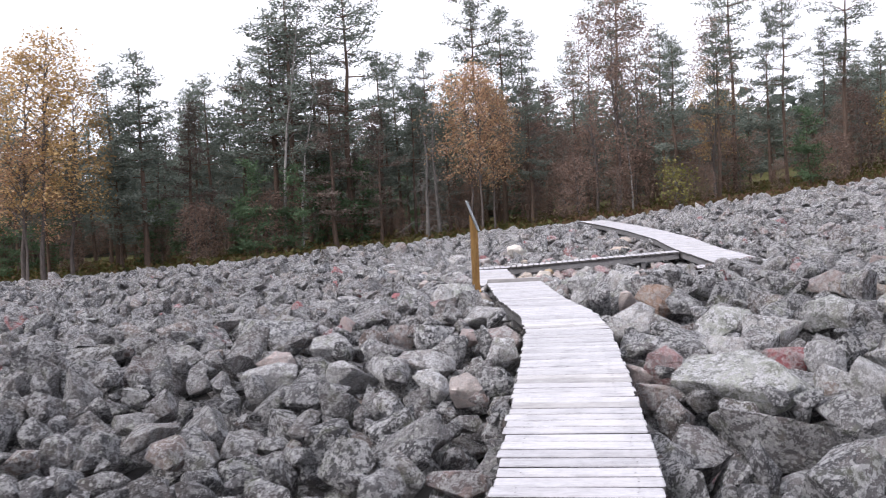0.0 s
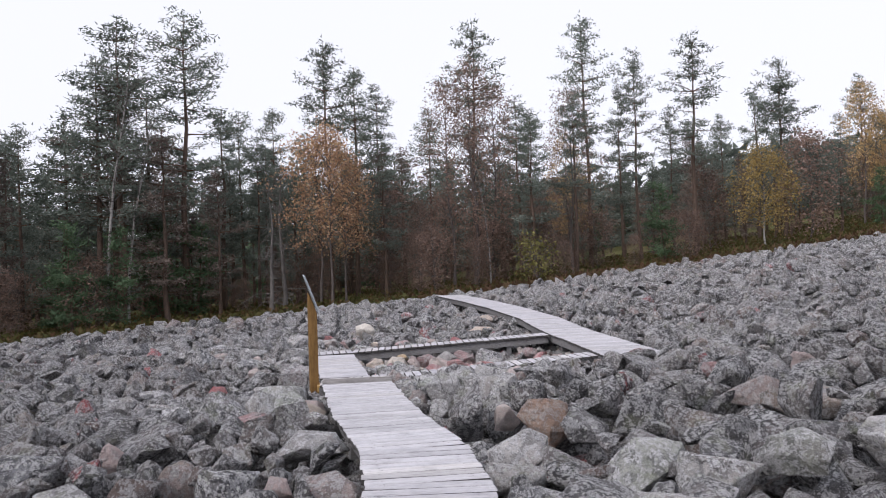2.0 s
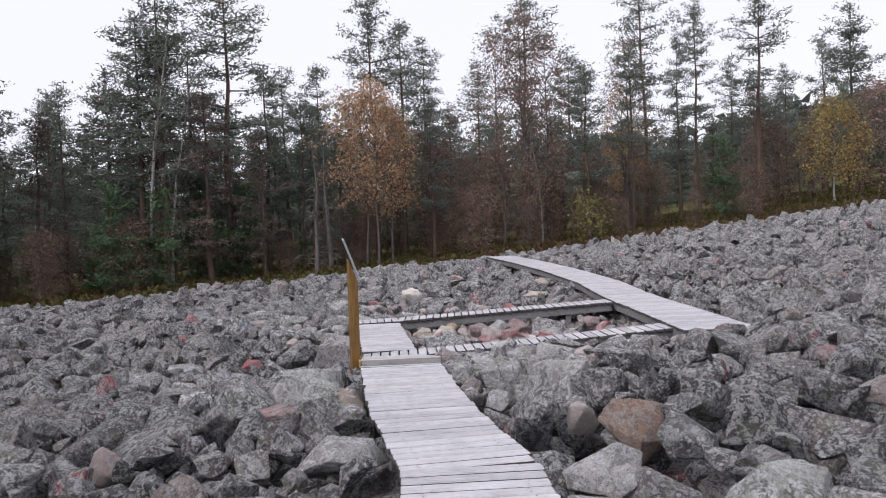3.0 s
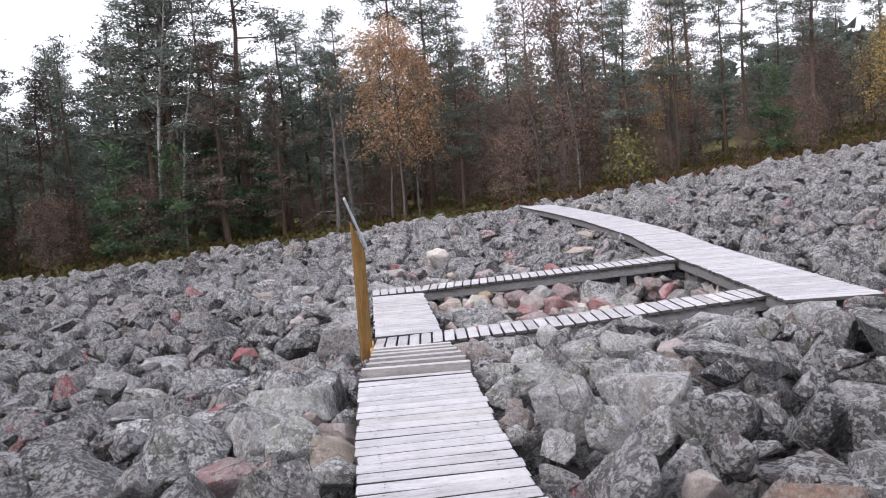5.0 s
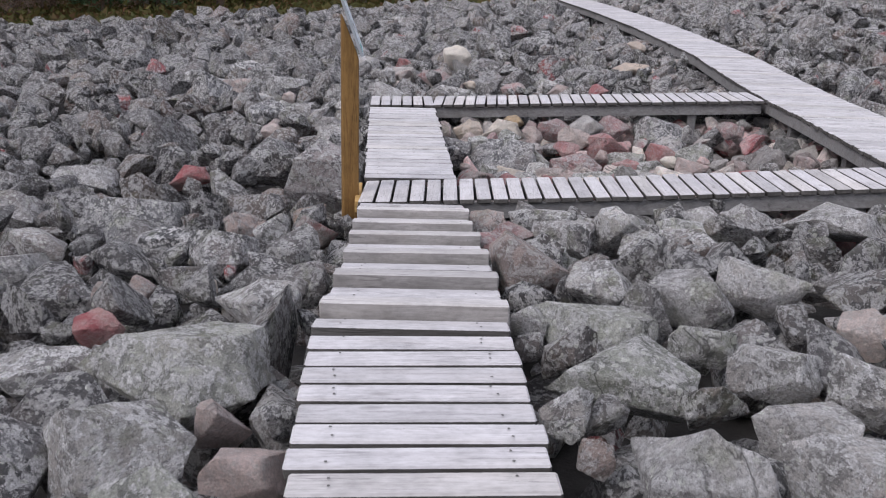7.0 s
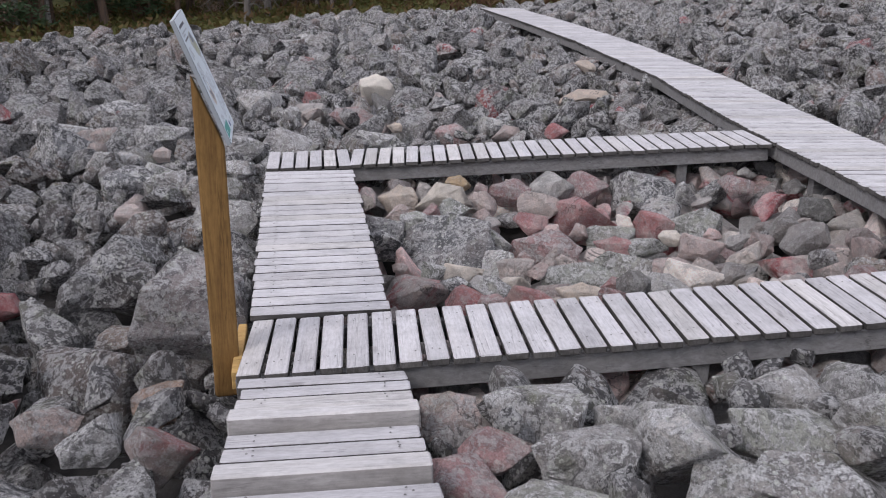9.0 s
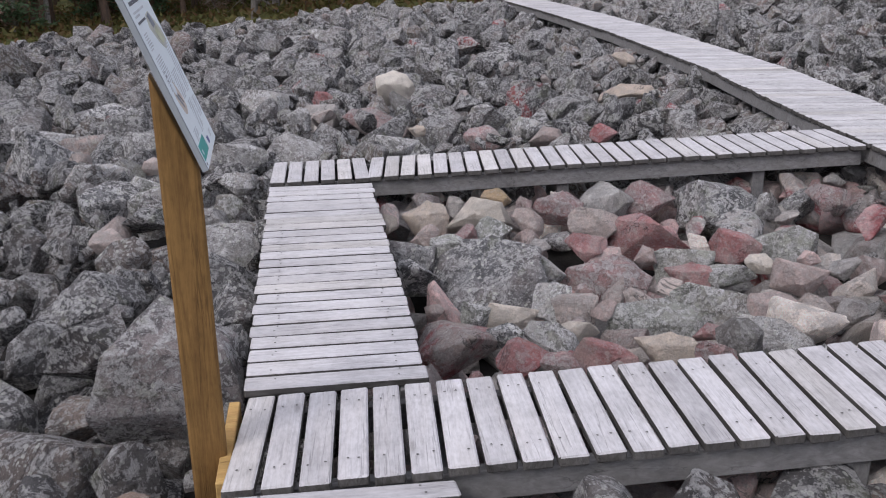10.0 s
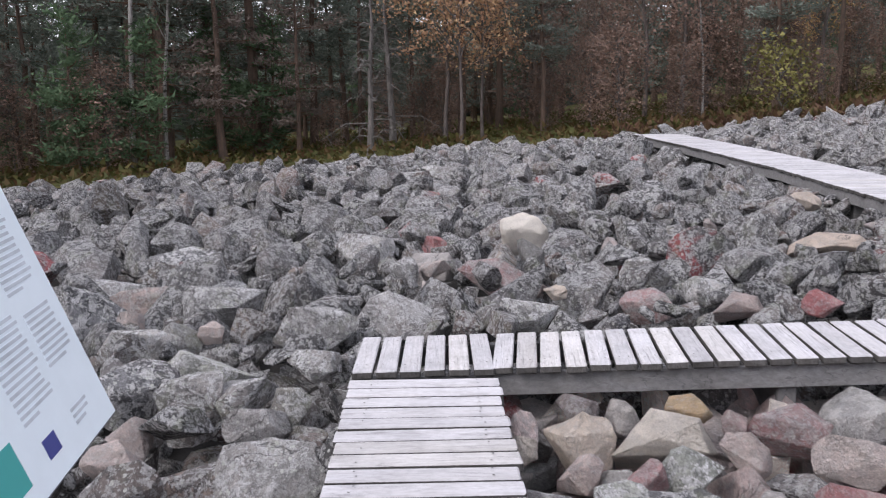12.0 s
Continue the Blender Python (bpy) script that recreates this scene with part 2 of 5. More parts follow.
POST = wood_material("impregnated pine", (0.27, 0.155, 0.055), (0.14, 0.076, 0.027), (0.21, 0.115, 0.042), 0.1, True)
POST_END = wood_material("sawn pine", (0.50, 0.33, 0.13), (0.36, 0.22, 0.085), (0.40, 0.20, 0.08), 0.1)


def plain(name, colour, rough=0.6, metal=0.0, vary=0.12):
    m = Nodes(name, rough)
    m.b.inputs["Metallic"].default_value = metal
    f = m.noise(m.place(), 25, 4)
    return m.colour(m.mix(1.0, colour, m.ramp(f, [(0.3, 1 - vary), (0.7, 1 + vary)]), 'MULTIPLY'))


STEEL = plain("dull steel", (0.16, 0.155, 0.155), 0.6, 0.6)
SIGN_WHITE = plain("printed panel face", (0.78, 0.86, 0.93), 0.35, 0, 0.02)
SIGN_EDGE = plain("aluminium panel edge", (0.42, 0.46, 0.50), 0.5, 0.3, 0.05)
INK_GREY = plain("grey print", (0.53, 0.57, 0.63), 0.4, 0, 0.15)
INK_DARK = plain("dark print", (0.13, 0.14, 0.17), 0.4, 0, 0.1)
TEAL = plain("teal print", (0.06, 0.36, 0.35), 0.4, 0, 0.03)
BLUE = plain("blue print", (0.06, 0.07, 0.26), 0.4, 0, 0.03)
MAP_TAN = plain("tan print", (0.52, 0.54, 0.50), 0.4, 0, 0.2)
MAP_STONE = plain("beige print", (0.58, 0.52, 0.48), 0.4, 0, 0.2)
MAP_SLATE = plain("slate print", (0.22, 0.25, 0.31), 0.4, 0, 0.2)
MAP_OLIVE = plain("olive print", (0.50, 0.53, 0.40), 0.4, 0, 0.2)


def ground_material(name, stops, relief=0.5):
    m = Nodes(name, 0.95)
    v = m.place()
    big = m.noise(v, 0.35, 5, 0.6)
    fine = m.noise(v, 6, 6, 0.7)
    c = m.mix(0.8, m.ramp(big, stops), m.ramp(fine, [(0.3, 0.5), (0.55, 1.0), (0.75, 1.5)]), 'MULTIPLY')
    m.bump(m.noise(v, 12, 6, 0.75), relief, 0.08)
    return m.colour(c)


FOREST_FLOOR = ground_material("moss and dry grass", [(0.25, (0.060, 0.068, 0.022)), (0.42, (0.13, 0.118, 0.036)), (0.55, (0.085, 0.095, 0.030)),
                                                      (0.7, (0.095, 0.045, 0.025)), (0.85, (0.05, 0.04, 0.02))])
# near-black bed colour stands in for shade in the gaps between stones
STONE_BED = ground_material("shade-dark stone bed", [(0.3, (0.03, 0.028, 0.028)), (0.7, (0.06, 0.056, 0.055))])


def leaf_material(name, stops, island=True):
    m = Nodes(name, 0.7)
    rnd = m.random(island)
    c = m.ramp(rnd, stops)
    c = m.mix(0.8, c, m.ramp(m.noise(m.place(), 0.9, 3), [(0.3, 0.65), (0.7, 1.35)]), 'MULTIPLY')
    tone = m.n.new("ShaderNodeObjectInfo").outputs["Random"]
    c = m.mix(1.0, c, m.ramp(tone, [(0, 0.75), (1, 1.25)]), 'MULTIPLY')
    m.colour(c)
    see = m.n.new("ShaderNodeBsdfTranslucent")
    m.l.new(c, see.inputs["Color"])
    both = m.n.new("ShaderNodeMixShader")
    both.inputs[0].default_value = 0.3
    m.l.new(m.b.outputs[0], both.inputs[1])
    m.l.new(see.outputs[0], both.inputs[2])
    m.l.new(both.outputs[0], m.n["Material Output"].inputs[0])
    return m.mat


NEEDLE = leaf_material("pine needles", [(0, (0.115, 0.142, 0.122)), (0.5, (0.165, 0.192, 0.164)), (1, (0.215, 0.238, 0.204))])
NEEDLE_YOUNG = leaf_material("young pine needles", [(0, (0.070, 0.12, 0.066)), (1, (0.120, 0.178, 0.098))])
NEEDLE_DULL = leaf_material("dull brown needles", [(0, (0.120, 0.098, 0.088)), (1, (0.195, 0.155, 0.135))])
LEAF_ORANGE = leaf_material("orange brown birch leaves", [(0, (0.44, 0.26, 0.17)), (0.6, (0.58, 0.36, 0.225)), (1, (0.66, 0.47, 0.26))])
LEAF_YELLOW = leaf_material("yellow birch leaves", [(0, (0.42, 0.30, 0.12)), (0.6, (0.54, 0.395, 0.155)), (1, (0.62, 0.46, 0.19))])
LEAF_BROWN = leaf_material("withered brown leaves", [(0, (0.17, 0.120, 0.102)), (1, (0.29, 0.195, 0.155))])
LEAF_GOLD = leaf_material("dull golden leaves", [(0, (0.36, 0.235, 0.115)), (0.6, (0.50, 0.335, 0.16)), (1, (0.60, 0.43, 0.21))])
LEAF_LIME = leaf_material("yellow green leaves", [(0, (0.19, 0.185, 0.065)), (1, (0.30, 0.27, 0.10))])
SCRUB = leaf_material("undergrowth leaves", [(0, (0.055, 0.064, 0.022)), (0.5, (0.098, 0.092, 0.030)), (0.8, (0.11, 0.06, 0.032)), (1, (0.14, 0.11, 0.045))])


RUSTY = leaf_material("rust-brown grass", [(0, (0.10, 0.06, 0.04)), (0.6, (0.14, 0.075, 0.05)), (1, (0.16, 0.11, 0.055))])


def bark_material(name, a, b, spots=None):
    m = Nodes(name, 0.9)
    v = m.place("world", (6, 6, 1.2))
    c = m.mix(m.ramp(m.noise(v, 3, 5, 0.7), [(0.35, 0.0), (0.65, 1.0)]), a, b)
    if spots:
        w = m.place("world", (2, 2, 5))
        c = m.mix(m.ramp(m.noise(w, 2.2, 4, 0.7), [(0.55, 0.0), (0.6, 1.0)]), c, spots)
    m.bump(m.noise(v, 5, 5, 0.7), 0.6, 0.03)
    return m.colour(c)


BARK_PINE = bark_material("pine bark", (0.075, 0.058, 0.05), (0.15, 0.10, 0.075))
BARK_RED = bark_material("upper pine bark", (0.10, 0.065, 0.05), (0.17, 0.095, 0.06))
BARK_BIRCH = bark_material("birch bark", (0.36, 0.345, 0.33), (0.19, 0.178, 0.17), (0.06, 0.055, 0.05))
BARK_GREY = bark_material("dead grey wood", (0.10, 0.092, 0.088), (0.185, 0.17, 0.163))
BARK_TWIG = bark_material("young birch bark", (0.085, 0.07, 0.066), (0.17, 0.145, 0.135))

# ---------------------------------------------------------------- mesh helpers


def mesh_from(name, verts, faces, mat, smooth=True):
    """A mesh out of arrays; faces are all triangles or all quads."""
    me = bpy.data.meshes.new(name)
    verts = np.asarray(verts, np.float32).reshape(-1, 3)
    faces = np.asarray(faces, np.int32)
    n, k = faces.shape
    me.vertices.add(len(verts))
    me.vertices.foreach_set("co", verts.ravel())
    me.loops.add(n * k)
    me.loops.foreach_set("vertex_index", faces.ravel())
    me.polygons.add(n)
    me.polygons.foreach_set("loop_start", np.arange(0, n * k, k, dtype=np.int32))
    me.polygons.foreach_set("loop_total", np.full(n, k, np.int32))
    me.polygons.foreach_set("use_smooth", np.full(n, smooth, bool))
    me.update(calc_edges=True)
    me.materials.append(mat)
    return me


def child(ob, parent):
    ob.parent = parent
    return ob


def part(name, bm, material, parent, label=""):
    me = bpy.data.meshes.new(name)
    bm.to_mesh(me)
    bm.free()
    me.materials.append(material)
    return tagged(child(new(name, me), parent), label)


def box(size, at=(0, 0, 0), bevel=0.004, turn=None, segments=1):
    bm = bmesh.new()
    bmesh.ops.create_cube(bm, size=1.0)
    bmesh.ops.scale(bm, vec=size, verts=bm.verts)
    if bevel:
        bmesh.ops.bevel(bm, geom=list(bm.edges), offset=bevel, segments=segments, affect='EDGES', profile=0.6)
    m = Matrix.Translation(at)
    if turn is not None:
        m = m @ turn
    bmesh.ops.transform(bm, matrix=m, verts=bm.verts)
    return bm


# ---------------------------------------------------------------- the lie of the land


def field_height(x, y):
    """The level that the tops of the stones keep to."""
    along = np.interp(y, (-60, -8, 0, 5.5, 6.6, 7.6, 8.6, 12, 13.5, 15, 18, 22, 30, 36, 120), (0.2, 0.3, 0.50, 0.61, 0.64, 0.75, 0.88, 0.90, 0.74, 0.54, 0.5, 0.65, 0.95, 1.0, 1.0))
    x = np.maximum(x, -26.0)
    across = np.where(x < 40, 0.06 * x + 0.0009 * x * x, 3.84 + 0.132 * (np.minimum(x, 90.0) - 40))
    hollow = 0.32 * np.exp(-(((x - 5.8) / 1.8) ** 2 + ((y - 17.4) / 1.1) ** 2))
    dip = 0.30 * np.exp(-(((x - 7.6) / 1.9) ** 2 + ((y - 13.6) / 1.3) ** 2))
    return across + along - hollow - dip


def edge_of_field(x):
    """Where stones give way to forest floor."""
    return 36.5 + 0.8 * np.sin(x * 0.35) + 0.5 * np.sin(x * 0.9 + 1.0) - 0.03 * np.maximum(x - 12, 0)


def ground_height(x, y):
    inside = 1 / (1 + np.exp(np.clip((y - edge_of_field(x)) * 1.5, -50, 50)))
    return field_height(x, y) - 0.12 - 0.45 * inside


# boardwalk centre lines: x, y, z of the walking surface
MAIN = [(-0.95, -3.4, 0.52), (0.02, 0.0, 0.68), (1.06, 3.53, 0.82), (1.38, 4.64, 0.88), (1.80, 6.15, 0.94), (2.20, 7.64, 1.00), (2.38, 8.65, 1.04),
        (2.45, 10.1, 1.075), (2.52, 10.8, 1.095), (2.60, 11.4, 1.11), (2.71, 12.25, 1.125)]
RAMP = [(2.71, 12.25, 1.125), (2.89, 13.3, 1.0), (3.22, 15.50, 0.745)]
CROSS_NEAR = [(2.86, 15.97, 0.745), (5.0, 15.55, 0.86), (7.25, 15.05, 1.03)]
LEG = [(3.315, 16.26, 0.775), (3.71, 19.50, 0.89)]
CROSS_FAR = [(3.36, 19.95, 0.90), (4.2, 19.83, 0.92), (8.02, 18.86, 1.13)]
RIGHT = [(7.37, 13.96, 1.06), (8.15, 16.9, 1.10), (8.47, 18.4, 1.14), (8.78, 19.7, 1.18), (9.40, 22.2, 1.30), (9.95, 26.0, 1.49), (10.30, 29.5, 1.65), (10.47, 33.0, 1.81)]
WIDTHS = {"main": 0.80, "ramp": 0.80, "near": 0.69, "leg": 0.80, "far": 0.74, "right": 1.0}
LINES = {"main": MAIN, "ramp": RAMP, "near": CROSS_NEAR, "leg": LEG, "far": CROSS_FAR, "right": RIGHT}


def samples(line, step):
    """Points along a line at even steps, with the way it heads there."""
    pts = [Vector(p) for p in line]
    out, left = [], step / 2
    for a, b in zip(pts, pts[1:]):
        d = (b - a).length
        while left < d:
            out.append((a.lerp(b, left / d), (b - a).normalized()))
            left += step
        left -= d
    return out


DECK_PTS, DECK_HALF = [], []
for deck_name, deck_line in LINES.items():
    for deck_p, _ in samples(deck_line, 0.15):
        DECK_PTS.append(tuple(deck_p))
        DECK_HALF.append(WIDTHS[deck_name] / 2)
DECK_PTS, DECK_HALF = np.array(DECK_PTS), np.array(DECK_HALF)


def deck_near(x, y):
    """How far a place lies from the nearest boardwalk's edge, and that walk's level."""
    d = np.hypot(DECK_PTS[:, 0] - x, DECK_PTS[:, 1] - y) - DECK_HALF
    i = int(np.argmin(d))
    return d[i], DECK_PTS[i, 2]


# ---------------------------------------------------------------- ground


def sheet(name, xs, ys, lift, mat):
    gx, gy = np.meshgrid(xs, ys)
    gz = ground_height(gx, gy) + (lift if lift > 0 else -0.5 / (1 + np.exp(np.clip((gy - 34) * 1.2, -50, 50))))
    v = np.stack([gx, gy, gz], -1).reshape(-1, 3)
    nx, ny = len(xs), len(ys)
    i = (np.arange(ny - 1)[:, None] * nx + np.arange(nx - 1)[None]).ravel()
    return new(name, mesh_from(name, v, np.stack([i, i + 1, i + nx + 1, i + nx], 1), mat))


far = np.array([200, 340, 600, 1000, 1800])
GX = np.concatenate([-far[::-1], np.arange(-110, 150, 2.0), far])
GY = np.concatenate([-far[::-1], np.arange(-60, 140, 2.0), far])
ground = tagged(sheet("ground", GX, GY, 0.0, FOREST_FLOOR), "mossy brown and green forest floor with dry grass", "ground", kind="structure")
# sheet below the stones, coloured as dark as the shaded gaps
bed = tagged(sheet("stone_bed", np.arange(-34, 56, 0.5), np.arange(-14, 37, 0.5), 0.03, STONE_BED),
             "near-black bed under the stones, gap shade in its colour", "ground", kind="structure")

# ---------------------------------------------------------------- stones


def stone_shape(seed, level):
    """A broken boulder about 1 across: flat faces, worn edges. level 2 is plain, 3 has worn edges, 4 an uneven surface as well."""
    r = np.random.RandomState(seed + 40)
    bm = bmesh.new()
    n = r.randint(12, 18)
    p = r.normal(size=(n, 3))
    p /= (np.abs(p) ** 3.2).sum(1)[:, None] ** (1 / 3.2)
    p *= r.uniform(0.80, 1.0, (n, 1))
    for q in p:
        bm.verts.new(q)
    bmesh.ops.convex_hull(bm, input=bm.verts)
    for v in [v for v in bm.verts if not v.link_faces]:
        bm.verts.remove(v)
    bmesh.ops.dissolve_limit(bm, angle_limit=radians(14), verts=bm.verts, edges=bm.edges)
    if level > 2:
        bmesh.ops.bevel(bm, geom=list(bm.edges), offset=r.uniform(0.018, 0.05), segments=1 if level == 3 else 2, affect='EDGES', profile=0.5, clamp_overlap=True)
    bmesh.ops.triangulate(bm, faces=bm.faces)
    if level == 4:
        for limit in (0.42, 0.24):
            bmesh.ops.subdivide_edges(bm, edges=[e for e in bm.edges if e.calc_length() > limit], cuts=1)
            bmesh.ops.triangulate(bm, faces=bm.faces)
        bmesh.ops.smooth_vert(bm, verts=bm.verts, factor=0.05, use_axis_x=True, use_axis_y=True, use_axis_z=True)
        shift = Vector((seed * 3.1, 1.7, 0))
        for v in bm.verts:
            v.co *= 1 + 0.06 * noise.noise(v.co * 2.0 + shift) + 0.045 * noise.noise(v.co * 4.5 + shift)
    bm.verts.index_update()
    v = np.array([q.co[:] for q in bm.verts])
    f = np.array([[q.index for q in p.verts] for p in bm.faces])
    bm.free()
    v -= (v.max(0) + v.min(0)) / 2
    v /= (v.max(0) - v.min(0))[None]
    return v, f


SHAPES = {level: [stone_shape(s, level) for s in range(18)] for level in (2, 3, 4)}
KNOWN_STONES = []


def turn_matrix(r):
    return Euler((r.normal(0, 0.6), r.normal(0, 0.6), r.uniform(0, 6.283))).to_matrix()


STONE_MESHES = {}


def stone_mesh(i, mat, level=4):
    key = (i, mat.name, level)
    if key not in STONE_MESHES:
        v, f = SHAPES[level][i]
        STONE_MESHES[key] = mesh_from("boulder", v, f, mat)
        STONE_MESHES[key].set_sharp_from_angle(angle=radians(24))
    return STONE_MESHES[key]


def boulder(x, y, top, sx, sy, sz, shape, kind, label, turn=0.0, tip=0.0):
    """One stone that is told apart from the rest: its middle, the level of its top, its size, its shape and its stone."""
    ob = new("boulder", stone_mesh(shape % 18, BARE[kind]))
    ob.matrix_world = pose(x, y, top - sz / 2, tip, 0, turn) @ Matrix.Diagonal((sx, sy, sz, 1))
    KNOWN_STONES.append((x, y, 0.5 * max(sx, sy) if y > 15.3 else 0.25 * (sx + sy)))
    return tagged(ob, label, "boulder", "boulders of the stone field")


boulder(5.12, 23.1, 1.33, 0.50, 0.36, 0.42, 4, "white", "pale cream broken stone among grey boulders", 10)
boulder(7.85, 22.3, 1.16, 0.85, 0.42, 0.26, 5, "tan", "flat pinkish tan slab among grey boulders", -8, 6)
boulder(2.55, 16.85, 1.02, 0.74, 0.66, 0.82, 9, "pinkgrey", "large pinkish grey lichened boulder beside the wooden post", 20)
boulder(2.46, 15.75, 0.70, 0.30, 0.26, 0.24, 7, "orange", "rusty orange stone at the foot of the post", 40)
boulder(7.05, 14.15, 1.03, 0.72, 0.50, 0.48, 11, "grey", "brownish grey boulder leaning on the boardwalk", -15)
boulder(7.9, 13.35, 1.02, 0.95, 0.45, 0.42, 5, "grey", "long grey slab before the walkway end", -5)
boulder(4.58, 17.98, 0.76, 0.82, 0.56, 0.66, 8, "dark", "large grey lichened block inside the boardwalk ring", -19)
boulder(4.06, 16.95, 0.71, 0.50, 0.36, 0.42, 7, "face", "large stone with a red face inside the boardwalk ring", -30, 14)
boulder(4.42, 18.96, 0.83, 0.37, 0.26, 0.37, 0, "tan", "square tan block under the boardwalk edge", -14)
boulder(4.82, 18.86, 0.84, 0.52, 0.31, 0.35, 5, "cream", "cream rounded stone under the boardwalk edge", -19)
boulder(4.99, 18.98, 0.87, 0.24, 0.17, 0.16, 4, "ochre", "small ochre stone under the boardwalk edge", -20)
boulder(4.50, 17.27, 0.64, 0.31, 0.15, 0.21, 15, "cream", "pale cream oval stone inside the boardwalk ring", -22)
boulder(6.71, 18.58, 0.93, 0.74, 0.52, 0.49, 2, "dark", "dark grey angular block inside the boardwalk ring", -36)
boulder(5.98, 18.28, 0.77, 0.70, 0.34, 0.47, 1, "red", "flat red stone inside the boardwalk ring", -32)
boulder(5.38, 18.18, 0.71, 0.31, 0.22, 0.21, 12, "red", "red stone inside the boardwalk ring", -27)
boulder(5.39, 17.17, 0.60, 0.59, 0.29, 0.40, 17, "green", "long greenish grey lichened stone inside the boardwalk ring", -33)
boulder(5.92, 17.28, 0.61, 0.74, 0.36, 0.49, 16, "green", "long grey stone with a pinkish end inside the boardwalk ring", -37)
boulder(5.39, 17.89, 0.64, 0.64, 0.38, 0.43, 9, "mottle", "broad rounded pinkish stone inside the boardwalk ring", -28)
boulder(4.29, 16.54, 0.73, 0.29, 0.20, 0.19, 14, "red", "rounded pinkish red stone inside the boardwalk ring", -23)
boulder(4.56, 16.85, 0.68, 0.32, 0.23, 0.26, 13, "fleck", "white-flecked grey stone inside the boardwalk ring", -25)
boulder(6.41, 17.92, 0.73, 0.38, 0.27, 0.26, 6, "red", "red flat stone inside the boardwalk ring", -37)
boulder(5.96, 17.86, 0.66, 0.44, 0.21, 0.29, 11, "green", "greenish grey stone inside the boardwalk ring", -34)
boulder(6.74, 17.81, 0.77, 0.44, 0.22, 0.29, 10, "green", "greenish grey angular stone inside the boardwalk ring", -41)
boulder(5.01, 17.99, 0.67, 0.27, 0.19, 0.28, 3, "fleck", "grey stone with pale spots inside the boardwalk ring", -24)
boulder(4.86, 17.53, 0.61, 0.27, 0.19, 0.28, 8, "fleck", "white-flecked upright stone inside the boardwalk ring", -25)
boulder(4.74, 16.89, 0.66, 0.24, 0.17, 0.22, 7, "cream", "cream broken stone inside the boardwalk ring", -27)
boulder(5.02, 16.43, 0.74, 0.35, 0.17, 0.23, 0, "tan", "flat tan slab inside the boardwalk ring", -34)
boulder(5.28, 16.45, 0.74, 0.18, 0.12, 0.12, 5, "red", "small red block inside the boardwalk ring", -37)
boulder(6.35, 17.52, 0.67, 0.22, 0.15, 0.14, 4, "cream", "pale cream stone inside the boardwalk ring", -39)
boulder(6.50, 17.32, 0.69, 0.36, 0.25, 0.27, 15, "blush", "pale pink split stone inside the boardwalk ring", -42)
boulder(6.13, 16.71, 0.73, 0.20, 0.14, 0.24, 2, "blush", "pale pinkish tan stone inside the boardwalk ring", -44)
boulder(4.12, 18.00, 0.70, 0.39, 0.28, 0.29, 1, "dark", "dark grey block inside the boardwalk ring", -14)
boulder(4.08, 18.77, 0.80, 0.15, 0.10, 0.16, 12, "cream", "small white broken stone inside the boardwalk ring", -11)
boulder(4.41, 18.33, 0.75, 0.25, 0.17, 0.16, 17, "green", "rounded greenish grey stone inside the boardwalk ring", -16)
boulder(5.61, 18.53, 0.81, 0.39, 0.27, 0.26, 16, "blush", "pale pinkish grey stone inside the boardwalk ring", -27)
boulder(5.42, 18.80, 0.86, 0.41, 0.29, 0.27, 9, "mottle", "pinkish grey stone inside the boardwalk ring", -24)
boulder(6.15, 18.73, 0.90, 0.44, 0.21, 0.29, 14, "mottle", "grey-brown stone inside the boardwalk ring", -31)
boulder(5.59, 16.37, 0.77, 0.46, 0.22, 0.31, 13, "fleck", "flat white-flecked grey stone inside the boardwalk ring", -42)
boulder(4.68, 16.45, 0.74, 0.34, 0.17, 0.23, 6, "red", "dull red stone inside the boardwalk ring", -29)
boulder(4.95, 17.40, 0.60, 0.29, 0.20, 0.19, 11, "blush", "small pale pink stone inside the boardwalk ring", -26)
boulder(5.08, 17.27, 0.60, 0.16, 0.12, 0.14, 10, "blush", "small pale stone inside the boardwalk ring", -29)
boulder(5.39, 17.38, 0.59, 0.22, 0.11, 0.15, 3, "blush", "pale pink stone inside the boardwalk ring", -31)
boulder(5.64, 17.46, 0.59, 0.17, 0.12, 0.12, 8, "blush", "small pink stone inside the boardwalk ring", -33)
boulder(6.12, 17.54, 0.64, 0.37, 0.18, 0.24, 7, "green", "greenish grey stone inside the boardwalk ring", -37)
boulder(5.90, 17.66, 0.62, 0.35, 0.17, 0.23, 0, "red", "small red stone inside the boardwalk ring", -35)
boulder(5.72, 17.94, 0.66, 0.17, 0.12, 0.20, 5, "blush", "upright pink stone inside the boardwalk ring", -31)
boulder(4.40, 16.33, 0.75, 0.21, 0.10, 0.14, 4, "mottle", "grey-pink stone inside the boardwalk ring", -26)
boulder(4.29, 17.31, 0.66, 0.19, 0.13, 0.22, 15, "green", "dark greenish wedge stone inside the boardwalk ring", -19)
boulder(4.03, 17.28, 0.68, 0.12, 0.09, 0.08, 2, "blush", "small pale stone inside the boardwalk ring", -15)
boulder(6.89, 18.22, 0.88, 0.19, 0.13, 0.22, 1, "grey", "grey stone inside the boardwalk ring", -39)
boulder(7.33, 18.14, 0.93, 0.33, 0.23, 0.22, 12, "mottle", "pinkish grey stone inside the boardwalk ring", -43)
boulder(5.99, 16.89, 0.68, 0.30, 0.15, 0.20, 17, "blush", "pale pink stone inside the boardwalk ring", -41)
boulder(5.13, 16.17, 0.79, 0.20, 0.10, 0.14, 16, "mottle", "pale red-brown stone inside the boardwalk ring", -38)
